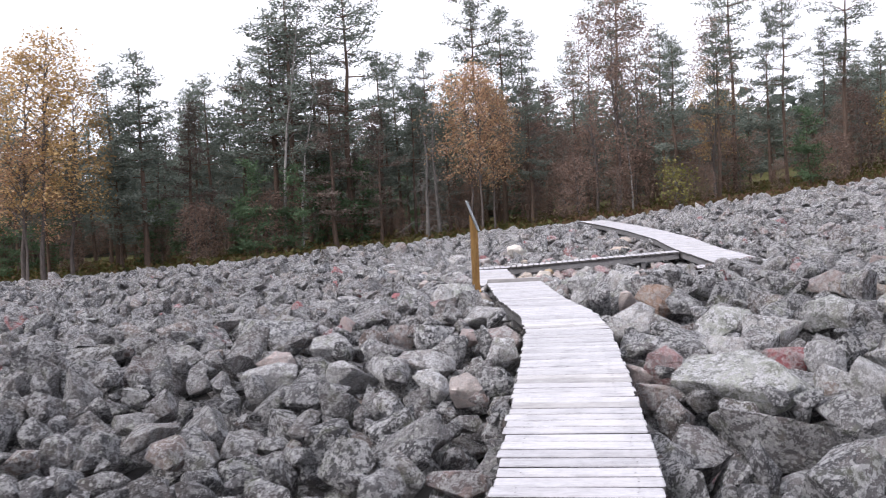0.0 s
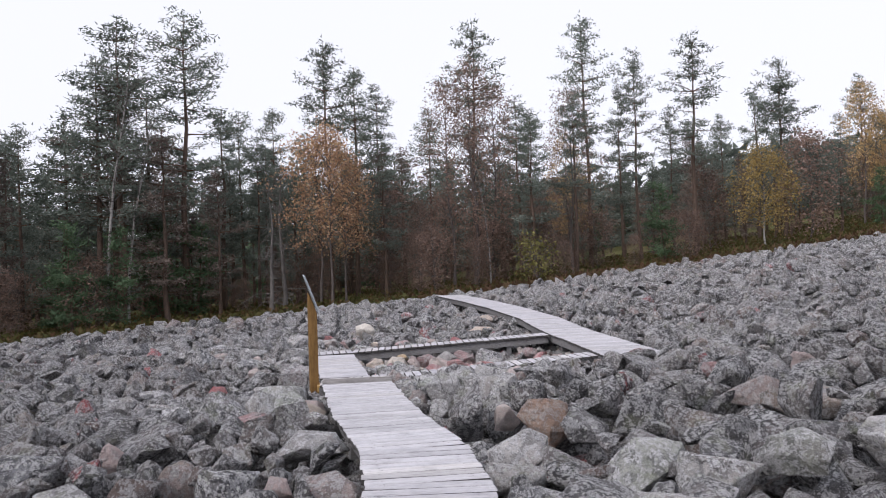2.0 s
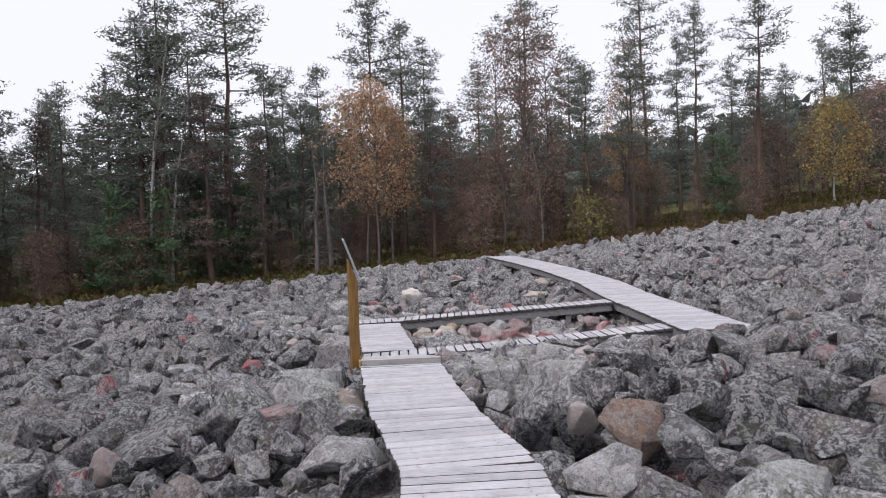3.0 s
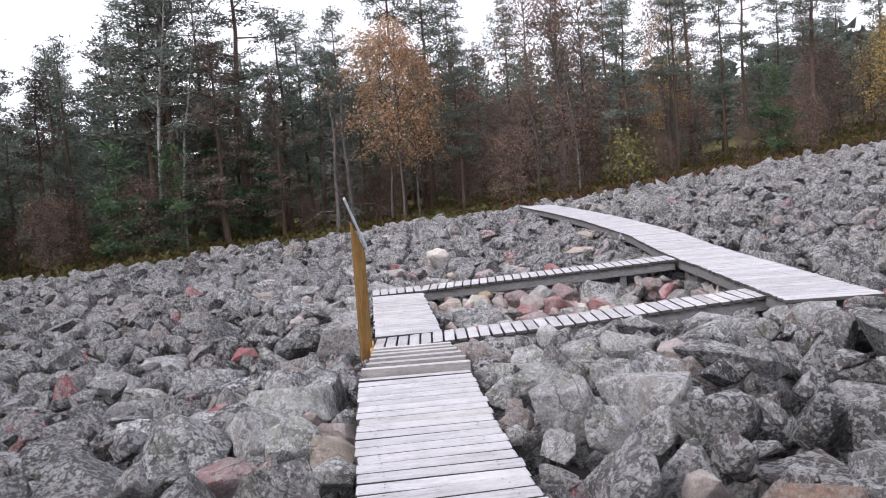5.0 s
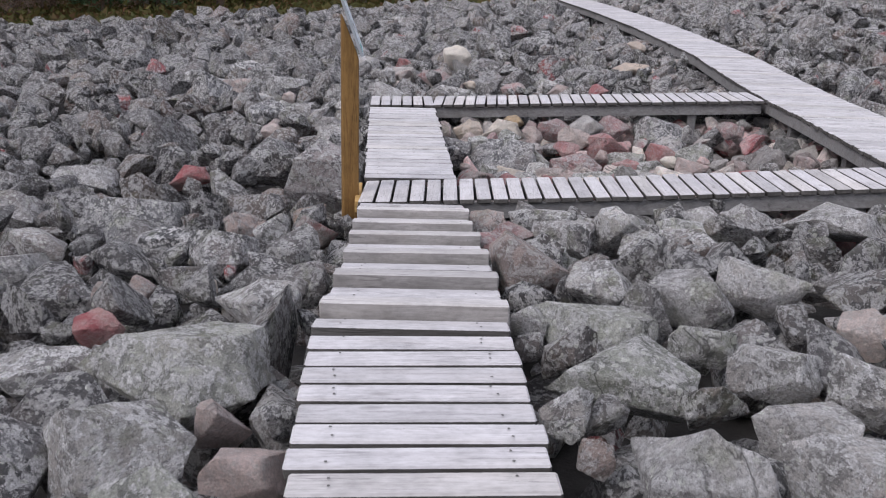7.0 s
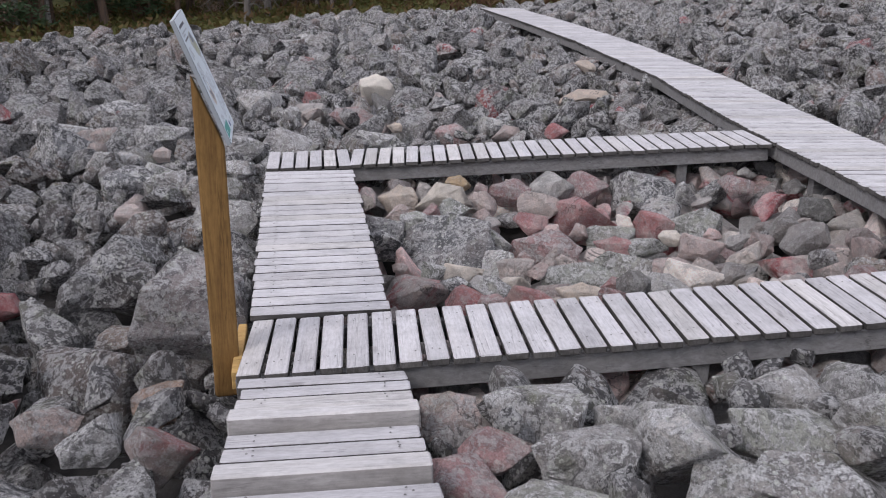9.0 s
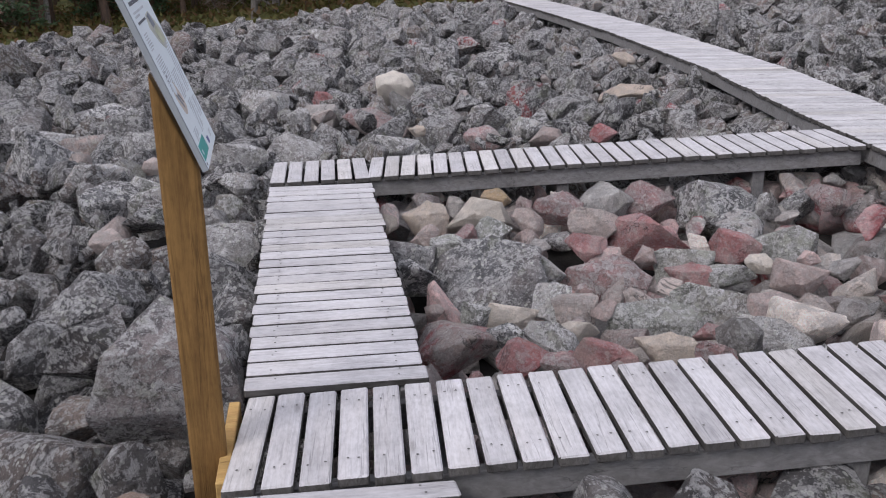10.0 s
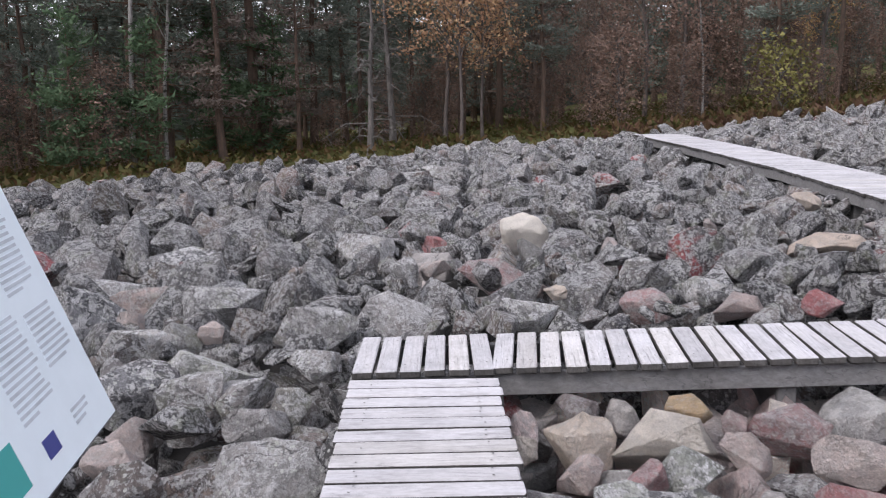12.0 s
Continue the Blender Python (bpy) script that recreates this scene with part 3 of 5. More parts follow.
boulder(4.31, 16.90, 0.68, 0.23, 0.11, 0.15, 9, "dark", "dark brown stone inside the boardwalk ring", -21)
boulder(4.80, 18.51, 0.78, 0.30, 0.21, 0.20, 14, "green", "grey wedge stone inside the boardwalk ring", -20)
boulder(5.11, 18.61, 0.81, 0.25, 0.17, 0.26, 13, "blush", "pinkish stone inside the boardwalk ring", -22)
boulder(1.36, 17.50, 0.63, 0.42, 0.23, 0.28, 5, "facered", "flat red-faced stone in the stone field", 5)
boulder(2.14, 19.19, 0.73, 0.28, 0.19, 0.22, 4, "blush", "small pinkish stone in the stone field", 0)
boulder(1.14, 23.55, 0.83, 0.84, 0.59, 0.80, 15, "grey", "grey boulder standing proud in the stone field", 4)
boulder(1.92, 15.70, 0.67, 0.33, 0.16, 0.22, 2, "brown", "brown flat stone in the stone field", 2)
boulder(1.56, 15.38, 0.65, 0.99, 0.48, 0.66, 1, "dark", "large dark grey boulder in the stone field", 5)
boulder(0.94, 16.43, 0.61, 1.21, 0.85, 0.81, 12, "dark", "large dark boulder with a ridge in the stone field", 9)
boulder(3.63, 24.17, 1.01, 0.62, 0.43, 0.41, 1, "grey", "rounded grey boulder in the stone field", -2)
boulder(3.11, 20.36, 0.83, 0.35, 0.24, 0.23, 12, "fleck", "pale-topped grey boulder in the stone field", 0)
boulder(2.36, 20.11, 0.78, 0.33, 0.23, 0.38, 17, "grey", "upright grey boulder in the stone field", 9)
boulder(3.13, 21.42, 0.87, 0.58, 0.35, 0.38, 16, "grey", "grey block in the stone field", 0)
boulder(2.31, 22.60, 0.87, 0.73, 0.51, 0.49, 9, "dark", "dark grey flat-topped boulder in the stone field", 6)
boulder(3.78, 21.53, 0.92, 0.86, 0.42, 0.58, 14, "grey", "long grey slab behind the boardwalk", -5)
boulder(4.68, 22.40, 1.02, 0.64, 0.31, 0.42, 13, "mottle", "grey-pink slab in the stone field", -11)
boulder(4.34, 23.81, 1.04, 0.26, 0.18, 0.23, 6, "red", "small red stone in the stone field", -7)
boulder(1.57, 22.75, 0.82, 0.49, 0.34, 0.32, 11, "brown", "brown stone in the stone field", 11)
boulder(2.13, 19.54, 0.74, 0.29, 0.20, 0.28, 10, "blush", "pinkish tan stone in the stone field", 13)
boulder(2.44, 20.62, 0.80, 0.60, 0.29, 0.40, 3, "green", "grey boulder with a greenish top in the stone field", 7)
boulder(2.90, 18.94, 0.76, 0.53, 0.31, 0.35, 8, "fleck", "large pale-lichened boulder beside the boardwalk", 4)
boulder(4.19, 22.64, 0.99, 0.31, 0.22, 0.21, 7, "blush", "pale pink stone in the stone field", -7)
boulder(4.94, 21.29, 0.99, 0.19, 0.13, 0.13, 0, "tan", "small tan stone in the stone field", -15)
boulder(6.05, 20.52, 1.04, 0.36, 0.22, 0.24, 5, "blush", "flat pale tan stone in the stone field", -27)
boulder(5.52, 20.86, 1.02, 0.42, 0.20, 0.28, 4, "mottle", "grey slab in the stone field", -21)
boulder(4.67, 21.03, 0.96, 0.45, 0.26, 0.30, 15, "fleck", "pale-lichened boulder behind the boardwalk", -13)
boulder(6.07, 21.09, 1.06, 0.37, 0.26, 0.25, 2, "fleck", "white-flecked stone in the stone field", -25)
boulder(5.91, 21.82, 1.08, 0.51, 0.25, 0.34, 1, "grey", "grey boulder in the stone field", -21)
boulder(5.29, 30.99, 1.35, 0.63, 0.31, 0.42, 12, "fleck", "white-lichened stone in the stone field", -7)
boulder(1.74, 24.51, 0.90, 0.86, 0.42, 0.58, 17, "dark", "dark grey boulder in the stone field", 8)
boulder(2.81, 19.52, 0.78, 0.36, 0.25, 0.24, 16, "grey", "grey rounded boulder in the stone field", 4)
boulder(2.36, 21.30, 0.82, 0.20, 0.14, 0.18, 9, "blush", "upright pinkish stone in the stone field", 7)
boulder(6.55, 20.34, 1.07, 0.29, 0.14, 0.19, 14, "red", "red stone in the stone field", -32)
boulder(8.66, 24.09, 1.37, 0.35, 0.24, 0.23, 13, "tan", "small tan stone in the stone field", -31)
boulder(6.35, 10.59, 1.26, 0.30, 0.21, 0.30, 17, "brown", "small reddish stone beside the boardwalk", -34)
boulder(7.46, 10.55, 1.34, 0.28, 0.19, 0.24, 16, "blush", "small pale stone beside the boardwalk", -39)
boulder(1.30, 13.22, 0.87, 0.25, 0.16, 0.21, 4, "facered", "stone with a red face in the stone field", 22, -5)
boulder(1.27, 13.79, 0.82, 0.22, 0.13, 0.23, 16, "blush", "pale pinkish stone in the stone field", -2, -5)
boulder(1.41, 13.87, 0.81, 0.17, 0.12, 0.18, 14, "brown", "brownish grey stone in the stone field", 6, -1)
boulder(1.75, 13.84, 0.80, 0.18, 0.13, 0.18, 12, "cream", "cream-coloured stone in the stone field", 15, -7)
boulder(1.81, 12.23, 1.16, 0.74, 0.50, 0.39, 12, "green", "greenish grey lichened boulder beside the boardwalk", 15, 6)
boulder(1.65, 11.70, 1.19, 0.50, 0.36, 0.45, 2, "fleck", "grey boulder flecked with white lichen beside the boardwalk", -4, -1)
boulder(1.97, 11.85, 1.06, 0.20, 0.15, 0.21, 1, "blush", "pale pinkish stone beside the boardwalk", -9, -2)
boulder(2.07, 11.54, 1.08, 0.30, 0.22, 0.24, 16, "blush", "pale pinkish stone beside the boardwalk", 0, 10)
boulder(2.01, 11.16, 1.10, 0.30, 0.22, 0.29, 2, "tan", "pale tan broken block beside the boardwalk", -8, 2)
boulder(1.82, 11.25, 1.18, 0.39, 0.23, 0.42, 4, "green", "greenish grey lichened boulder beside the boardwalk", 11, 11)
boulder(1.20, 11.64, 1.20, 0.65, 0.46, 0.53, 14, "dark", "dark grey lichened boulder in the stone field", 22, -3)
boulder(1.44, 11.06, 1.04, 0.38, 0.25, 0.25, 4, "mottle", "mottled pinkish grey stone in the stone field", 24, -6)
boulder(1.65, 11.00, 1.04, 0.12, 0.09, 0.13, 10, "brown", "brownish grey stone beside the boardwalk", 11, 6)
boulder(1.59, 11.27, 1.00, 0.17, 0.14, 0.19, 16, "grey", "grey weathered boulder beside the boardwalk", 20, 4)
boulder(1.96, 10.85, 1.03, 0.33, 0.22, 0.18, 9, "fleck", "grey boulder flecked with white lichen beside the boardwalk", -1, 2)
boulder(0.42, 14.72, 0.74, 0.67, 0.40, 0.39, 16, "grey", "grey weathered boulder in the stone field", 26, 10)
boulder(1.18, 12.58, 0.98, 0.54, 0.38, 0.26, 0, "grey", "grey weathered boulder in the stone field", 8, -3)
boulder(0.70, 12.83, 0.91, 0.35, 0.22, 0.28, 8, "dark", "dark grey lichened boulder in the stone field", 4, -1)
boulder(1.77, 14.69, 0.82, 0.55, 0.43, 0.36, 12, "dark", "dark grey lichened boulder in the stone field", -6, -7)
boulder(2.09, 13.23, 1.00, 0.43, 0.34, 0.32, 0, "fleck", "grey boulder flecked with white lichen beside the boardwalk", 10, -5)
boulder(2.16, 11.85, 1.05, 0.14, 0.11, 0.16, 0, "dark", "dark grey lichened boulder beside the boardwalk", -7, 8)
boulder(0.38, 17.63, 0.62, 0.67, 0.45, 0.32, 13, "grey", "grey weathered boulder in the stone field", 20, 10)
boulder(-0.02, 16.47, 0.67, 0.66, 0.41, 0.43, 13, "grey", "grey weathered boulder in the stone field", 16, -0)
boulder(3.58, 13.49, 1.12, 0.50, 0.36, 0.40, 3, "brown", "brownish grey stone beside the boardwalk", -22, -8)
boulder(4.56, 14.55, 0.95, 0.45, 0.33, 0.33, 16, "grey", "grey weathered boulder in the stone field", -15, -1)
boulder(3.83, 13.06, 1.08, 0.36, 0.28, 0.26, 4, "fleck", "grey boulder flecked with white lichen beside the boardwalk", -21, 12)
boulder(4.13, 12.65, 1.18, 0.41, 0.25, 0.31, 4, "grey", "grey weathered boulder in the stone field", -39, -2)
boulder(4.29, 13.49, 1.04, 0.36, 0.26, 0.24, 9, "grey", "grey weathered boulder in the stone field", -34, -2)
boulder(4.54, 12.71, 1.19, 0.45, 0.36, 0.31, 15, "fleck", "grey boulder flecked with white lichen in the stone field", -44, -5)
boulder(6.25, 14.54, 0.94, 0.75, 0.58, 0.35, 5, "grey", "grey weathered boulder beside the boardwalk", -47, -5)
boulder(5.51, 14.43, 1.00, 0.45, 0.36, 0.40, 2, "grey", "grey weathered boulder beside the boardwalk", -31, -5)
boulder(4.57, 11.97, 1.23, 0.25, 0.16, 0.24, 4, "blush", "pale pinkish stone in the stone field", -26, -1)
boulder(5.07, 12.26, 1.28, 0.30, 0.18, 0.33, 4, "dark", "dark grey lichened boulder in the stone field", -32, 6)
boulder(4.29, 11.53, 1.24, 0.32, 0.22, 0.30, 15, "fleck", "grey boulder flecked with white lichen in the stone field", -47, 3)
boulder(4.40, 11.34, 1.23, 0.25, 0.19, 0.27, 1, "brown", "brownish grey stone in the stone field", -40, -5)
boulder(3.34, 11.02, 1.34, 0.47, 0.32, 0.52, 0, "grey", "grey weathered boulder beside the boardwalk", -37, 6)
boulder(3.87, 10.94, 1.28, 0.57, 0.41, 0.38, 11, "fleck", "grey boulder flecked with white lichen in the stone field", -49, 8)
boulder(3.50, 10.63, 1.22, 0.29, 0.21, 0.32, 16, "fleck", "grey boulder flecked with white lichen beside the boardwalk", -19, 8)
boulder(3.73, 10.55, 1.18, 0.30, 0.21, 0.27, 10, "fleck", "grey boulder flecked with white lichen in the stone field", -38, 2)
boulder(4.01, 10.72, 1.22, 0.21, 0.16, 0.23, 0, "grey", "grey weathered boulder in the stone field", -36, -3)
boulder(3.06, 11.00, 1.16, 0.21, 0.13, 0.22, 10, "brown", "brownish grey stone beside the boardwalk", -32, 10)
boulder(2.98, 10.72, 1.12, 0.11, 0.09, 0.12, 9, "grey", "grey weathered boulder beside the boardwalk", -29, -7)
boulder(3.13, 11.56, 1.20, 0.19, 0.13, 0.21, 10, "fleck", "grey boulder flecked with white lichen beside the boardwalk", -12, 2)
boulder(3.45, 11.87, 1.18, 0.58, 0.42, 0.28, 9, "green", "greenish grey lichened boulder beside the boardwalk", -9, 5)
boulder(3.55, 12.47, 1.08, 0.64, 0.39, 0.30, 12, "green", "greenish grey lichened boulder beside the boardwalk", -20, 11)
boulder(3.28, 12.56, 1.07, 0.21, 0.16, 0.22, 9, "grey", "grey weathered boulder beside the boardwalk", -21, -1)
boulder(4.04, 11.78, 1.22, 0.38, 0.25, 0.26, 16, "fleck", "grey boulder flecked with white lichen in the stone field", -19, 11)
boulder(3.89, 11.36, 1.17, 0.34, 0.25, 0.21, 11, "fleck", "grey boulder flecked with white lichen in the stone field", -23, 5)
boulder(3.92, 12.11, 1.16, 0.31, 0.19, 0.20, 16, "green", "greenish grey lichened boulder in the stone field", -17, 9)
boulder(3.17, 10.57, 1.09, 0.22, 0.14, 0.17, 8, "grey", "grey weathered boulder beside the boardwalk", -39, 12)
boulder(3.16, 11.34, 1.10, 0.12, 0.09, 0.13, 8, "brown", "brownish grey stone beside the boardwalk", -17, 12)
boulder(3.69, 14.97, 0.83, 0.29, 0.19, 0.26, 8, "brown", "brownish grey stone beside the boardwalk", -8, -3)
boulder(4.07, 14.89, 0.87, 0.47, 0.37, 0.23, 11, "fleck", "grey boulder flecked with white lichen beside the boardwalk", -26, -4)
boulder(3.79, 14.61, 0.84, 0.33, 0.21, 0.17, 14, "mottle", "mottled pinkish grey stone beside the boardwalk", -21, -4)
boulder(4.07, 14.39, 0.93, 0.42, 0.30, 0.25, 11, "grey", "grey weathered boulder beside the boardwalk", -18, 1)
boulder(4.39, 14.69, 0.86, 0.26, 0.16, 0.21, 2, "fleck", "grey boulder flecked with white lichen beside the boardwalk", -41, 5)
boulder(4.46, 14.23, 1.05, 0.45, 0.34, 0.42, 1, "fleck", "grey boulder flecked with white lichen in the stone field", -21, 8)
boulder(4.46, 14.02, 0.95, 0.26, 0.16, 0.24, 8, "fleck", "grey boulder flecked with white lichen in the stone field", -35, -7)
boulder(5.19, 14.69, 0.91, 0.45, 0.31, 0.26, 9, "fleck", "grey boulder flecked with white lichen beside the boardwalk", -30, 10)
boulder(4.98, 14.32, 0.94, 0.52, 0.32, 0.25, 2, "green", "greenish grey lichened boulder in the stone field", -38, -2)
boulder(4.76, 13.88, 0.98, 0.51, 0.30, 0.24, 4, "fleck", "grey boulder flecked with white lichen in the stone field", -32, 5)
boulder(5.60, 14.69, 0.92, 0.26, 0.17, 0.28, 7, "grey", "grey weathered boulder beside the boardwalk", -35, 6)
boulder(5.24, 14.16, 1.07, 0.31, 0.22, 0.33, 9, "fleck", "grey boulder flecked with white lichen in the stone field", -51, 7)
boulder(3.63, 14.48, 0.81, 0.34, 0.27, 0.16, 3, "mottle", "mottled pinkish grey stone beside the boardwalk", -31, 10)
boulder(3.85, 14.17, 0.84, 0.64, 0.46, 0.30, 5, "green", "greenish grey lichened boulder beside the boardwalk", -27, -4)
boulder(2.46, 15.21, 0.77, 0.31, 0.21, 0.30, 3, "face", "grey stone with a red patch beside the boardwalk", 12, 2)
boulder(2.14, 15.47, 0.71, 0.32, 0.19, 0.25, 10, "grey", "grey weathered boulder beside the boardwalk", 20, 7)
boulder(1.34, 8.31, 0.99, 0.24, 0.17, 0.26, 5, "blush", "pale pinkish stone beside the boardwalk", -1, 3)
boulder(0.75, 9.09, 0.99, 0.35, 0.23, 0.30, 16, "brown", "brownish grey stone in the stone field", 8, 1)
boulder(1.09, 6.86, 0.80, 0.31, 0.22, 0.30, 4, "blush", "pale pinkish stone beside the boardwalk", 5, 11)
boulder(0.83, 7.13, 0.82, 0.32, 0.20, 0.31, 13, "fleck", "grey boulder flecked with white lichen in the stone field", -9, -5)
boulder(0.20, 10.29, 0.97, 0.26, 0.16, 0.28, 14, "blush", "pale pinkish stone in the stone field", -0, 3)
boulder(0.86, 7.74, 0.89, 0.57, 0.41, 0.29, 13, "fleck", "grey boulder flecked with white lichen in the stone field", -6, 3)
boulder(1.05, 8.57, 1.05, 0.45, 0.35, 0.36, 15, "dark", "dark grey lichened boulder in the stone field", 7, 9)
boulder(1.54, 7.55, 0.99, 0.39, 0.29, 0.43, 5, "fleck", "grey boulder flecked with white lichen beside the boardwalk", -2, -3)
boulder(1.69, 8.19, 0.99, 0.46, 0.34, 0.27, 4, "brown", "brownish grey stone beside the boardwalk", -11, 9)
boulder(1.36, 6.95, 0.85, 0.34, 0.22, 0.33, 16, "dark", "dark grey lichened boulder beside the boardwalk", -5, 2)
boulder(0.49, 15.33, 0.68, 0.48, 0.38, 0.37, 6, "fleck", "grey boulder flecked with white lichen in the stone field", -6, 3)
boulder(-0.61, 10.04, 1.06, 0.95, 0.64, 0.54, 15, "dark", "dark grey lichened boulder in the stone field", -4, 5)
boulder(0.17, 7.61, 0.86, 0.51, 0.31, 0.36, 1, "grey", "grey weathered boulder in the stone field", -1, 9)
boulder(0.50, 7.65, 0.87, 0.42, 0.29, 0.32, 12, "grey", "grey weathered boulder in the stone field", -6, 6)
boulder(-0.56, 8.36, 0.88, 0.41, 0.30, 0.31, 0, "blush", "pale pinkish stone in the stone field", -2, -7)
boulder(0.01, 8.70, 0.97, 0.48, 0.30, 0.34, 4, "grey", "grey weathered boulder in the stone field", 5, 7)
boulder(0.51, 8.34, 0.95, 0.46, 0.35, 0.30, 3, "dark", "dark grey lichened boulder in the stone field", 1, -1)
boulder(-0.61, 7.87, 0.83, 0.53, 0.37, 0.32, 11, "grey", "grey weathered boulder in the stone field", 22, 12)
boulder(1.74, 9.45, 1.08, 0.65, 0.47, 0.31, 5, "grey", "grey weathered boulder beside the boardwalk", -10, 5)
boulder(3.62, 9.00, 1.27, 0.46, 0.38, 0.44, 12, "orange", "rusty brown cracked boulder beside the boardwalk", -8, 8)
boulder(3.49, 9.55, 1.16, 0.24, 0.16, 0.26, 1, "blush", "pale pinkish stone beside the boardwalk", -13, 6)
boulder(3.12, 8.42, 1.14, 0.48, 0.38, 0.31, 10, "fleck", "grey boulder flecked with white lichen beside the boardwalk", -16, -8)
boulder(2.90, 7.88, 1.03, 0.48, 0.38, 0.27, 15, "fleck", "grey boulder flecked with white lichen beside the boardwalk", -20, -1)
boulder(2.80, 7.38, 0.94, 0.40, 0.29, 0.24, 8, "dark", "dark grey lichened boulder beside the boardwalk", -27, 8)
boulder(3.78, 7.78, 1.13, 0.86, 0.46, 0.52, 5, "green", "long leaning greenish grey slab in the stone field", 28, 14)
boulder(4.07, 7.32, 1.09, 0.56, 0.36, 0.37, 15, "fleck", "grey boulder flecked with white lichen in the stone field", -33, 0)
boulder(4.47, 8.92, 1.25, 0.25, 0.18, 0.27, 14, "blush", "pale pinkish stone in the stone field", -28, -2)
boulder(3.70, 6.50, 0.92, 0.38, 0.27, 0.26, 11, "face", "grey stone with a red patch in the stone field", -25, 6)
boulder(3.87, 6.21, 0.99, 0.35, 0.26, 0.38, 12, "grey", "grey weathered boulder in the stone field", -38, -5)
boulder(2.99, 5.81, 1.00, 1.00, 0.70, 0.47, 4, "green", "greenish grey lichened boulder in the stone field", -27, 2)
boulder(2.72, 6.64, 0.96, 0.32, 0.19, 0.35, 9, "mottle", "mottled pinkish grey stone beside the boardwalk", -21, -4)
boulder(2.47, 6.60, 0.84, 0.26, 0.19, 0.27, 6, "blush", "pale pinkish stone beside the boardwalk", -28, 11)
boulder(2.39, 6.01, 0.79, 0.42, 0.25, 0.20, 6, "brown", "brownish grey stone beside the boardwalk", -24, -2)
boulder(4.45, 5.60, 0.99, 0.64, 0.38, 0.35, 0, "grey", "grey weathered boulder in the stone field", -56, 6)
boulder(4.40, 6.08, 0.95, 0.45, 0.32, 0.25, 0, "fleck", "grey boulder flecked with white lichen in the stone field", -35, -8)
boulder(3.59, 5.56, 0.93, 0.35, 0.22, 0.34, 2, "fleck", "grey boulder flecked with white lichen in the stone field", -41, -0)
boulder(3.84, 5.45, 0.97, 0.42, 0.33, 0.39, 3, "grey", "grey weathered boulder in the stone field", -53, 2)
boulder(5.19, 6.41, 1.25, 0.50, 0.31, 0.38, 13, "grey", "grey weathered boulder in the stone field", -31, 10)
boulder(5.18, 6.96, 1.29, 0.48, 0.32, 0.37, 4, "fleck", "grey boulder flecked with white lichen in the stone field", -49, 5)
boulder(6.00, 10.13, 1.34, 0.27, 0.20, 0.28, 13, "mottle", "mottled pinkish grey stone in the stone field", -26, 5)
boulder(6.99, 9.98, 1.40, 0.25, 0.16, 0.27, 6, "blush", "pale pinkish stone in the stone field", -31, 12)
boulder(5.69, 9.07, 1.32, 0.47, 0.30, 0.30, 10, "brown", "brownish grey stone in the stone field", -26, 6)
boulder(4.45, 7.04, 1.25, 0.45, 0.29, 0.31, 9, "green", "greenish grey lichened boulder in the stone field", -37, -3)
boulder(3.44, 6.96, 0.96, 0.51, 0.36, 0.27, 12, "fleck", "grey boulder flecked with white lichen in the stone field", -25, 8)
boulder(3.12, 21.07, 0.96, 0.57, 0.42, 0.38, 6, "grey", "grey weathered boulder in the stone field", 6, -5)
boulder(2.38, 22.09, 0.95, 0.70, 0.53, 0.38, 15, "grey", "grey weathered boulder in the stone field", 11, -6)
boulder(1.30, 22.08, 1.01, 0.60, 0.46, 0.65, 2, "dark", "dark grey lichened boulder in the stone field", 8, 0)
boulder(2.06, 20.21, 0.86, 0.54, 0.42, 0.40, 17, "dark", "dark grey lichened boulder in the stone field", 22, 5)
boulder(2.40, 19.88, 0.87, 0.38, 0.30, 0.41, 11, "fleck", "grey boulder flecked with white lichen beside the boardwalk", 20, 4)
boulder(2.73, 19.86, 0.84, 0.41, 0.29, 0.33, 7, "grey", "grey weathered boulder beside the boardwalk", 5, 2)
boulder(1.86, 21.22, 0.82, 0.55, 0.37, 0.30, 6, "fleck", "grey boulder flecked with white lichen in the stone field", 17, -2)
boulder(2.16, 21.28, 0.85, 0.33, 0.20, 0.34, 2, "green", "greenish grey lichened boulder in the stone field", 17, 0)
boulder(1.64, 22.01, 0.77, 0.22, 0.13, 0.23, 12, "blush", "pale pinkish stone in the stone field", 5, 9)
boulder(3.59, 23.67, 1.11, 0.64, 0.48, 0.44, 12, "fleck", "grey boulder flecked with white lichen in the stone field", -13, 5)
boulder(3.90, 22.58, 1.04, 0.27, 0.21, 0.29, 0, "grey", "grey weathered boulder in the stone field", -8, 1)
boulder(2.98, 19.65, 0.82, 0.22, 0.16, 0.24, 6, "green", "greenish grey lichened boulder beside the boardwalk", 13, -9)


def scatter(r, x0, x1, y0, y1, cell):
    """Jittered places, one in each cell."""
    nx, ny = int((x1 - x0) / cell), int((y1 - y0) / cell)
    i, j = np.meshgrid(np.arange(nx), np.arange(ny))
    x = x0 + (i + r.uniform(0.08, 0.92, i.shape) + 0.5 * (j % 2)) * cell
    y = y0 + (j + r.uniform(0.08, 0.92, i.shape)) * cell
    return np.stack([x.ravel(), y.ravel()], 1)


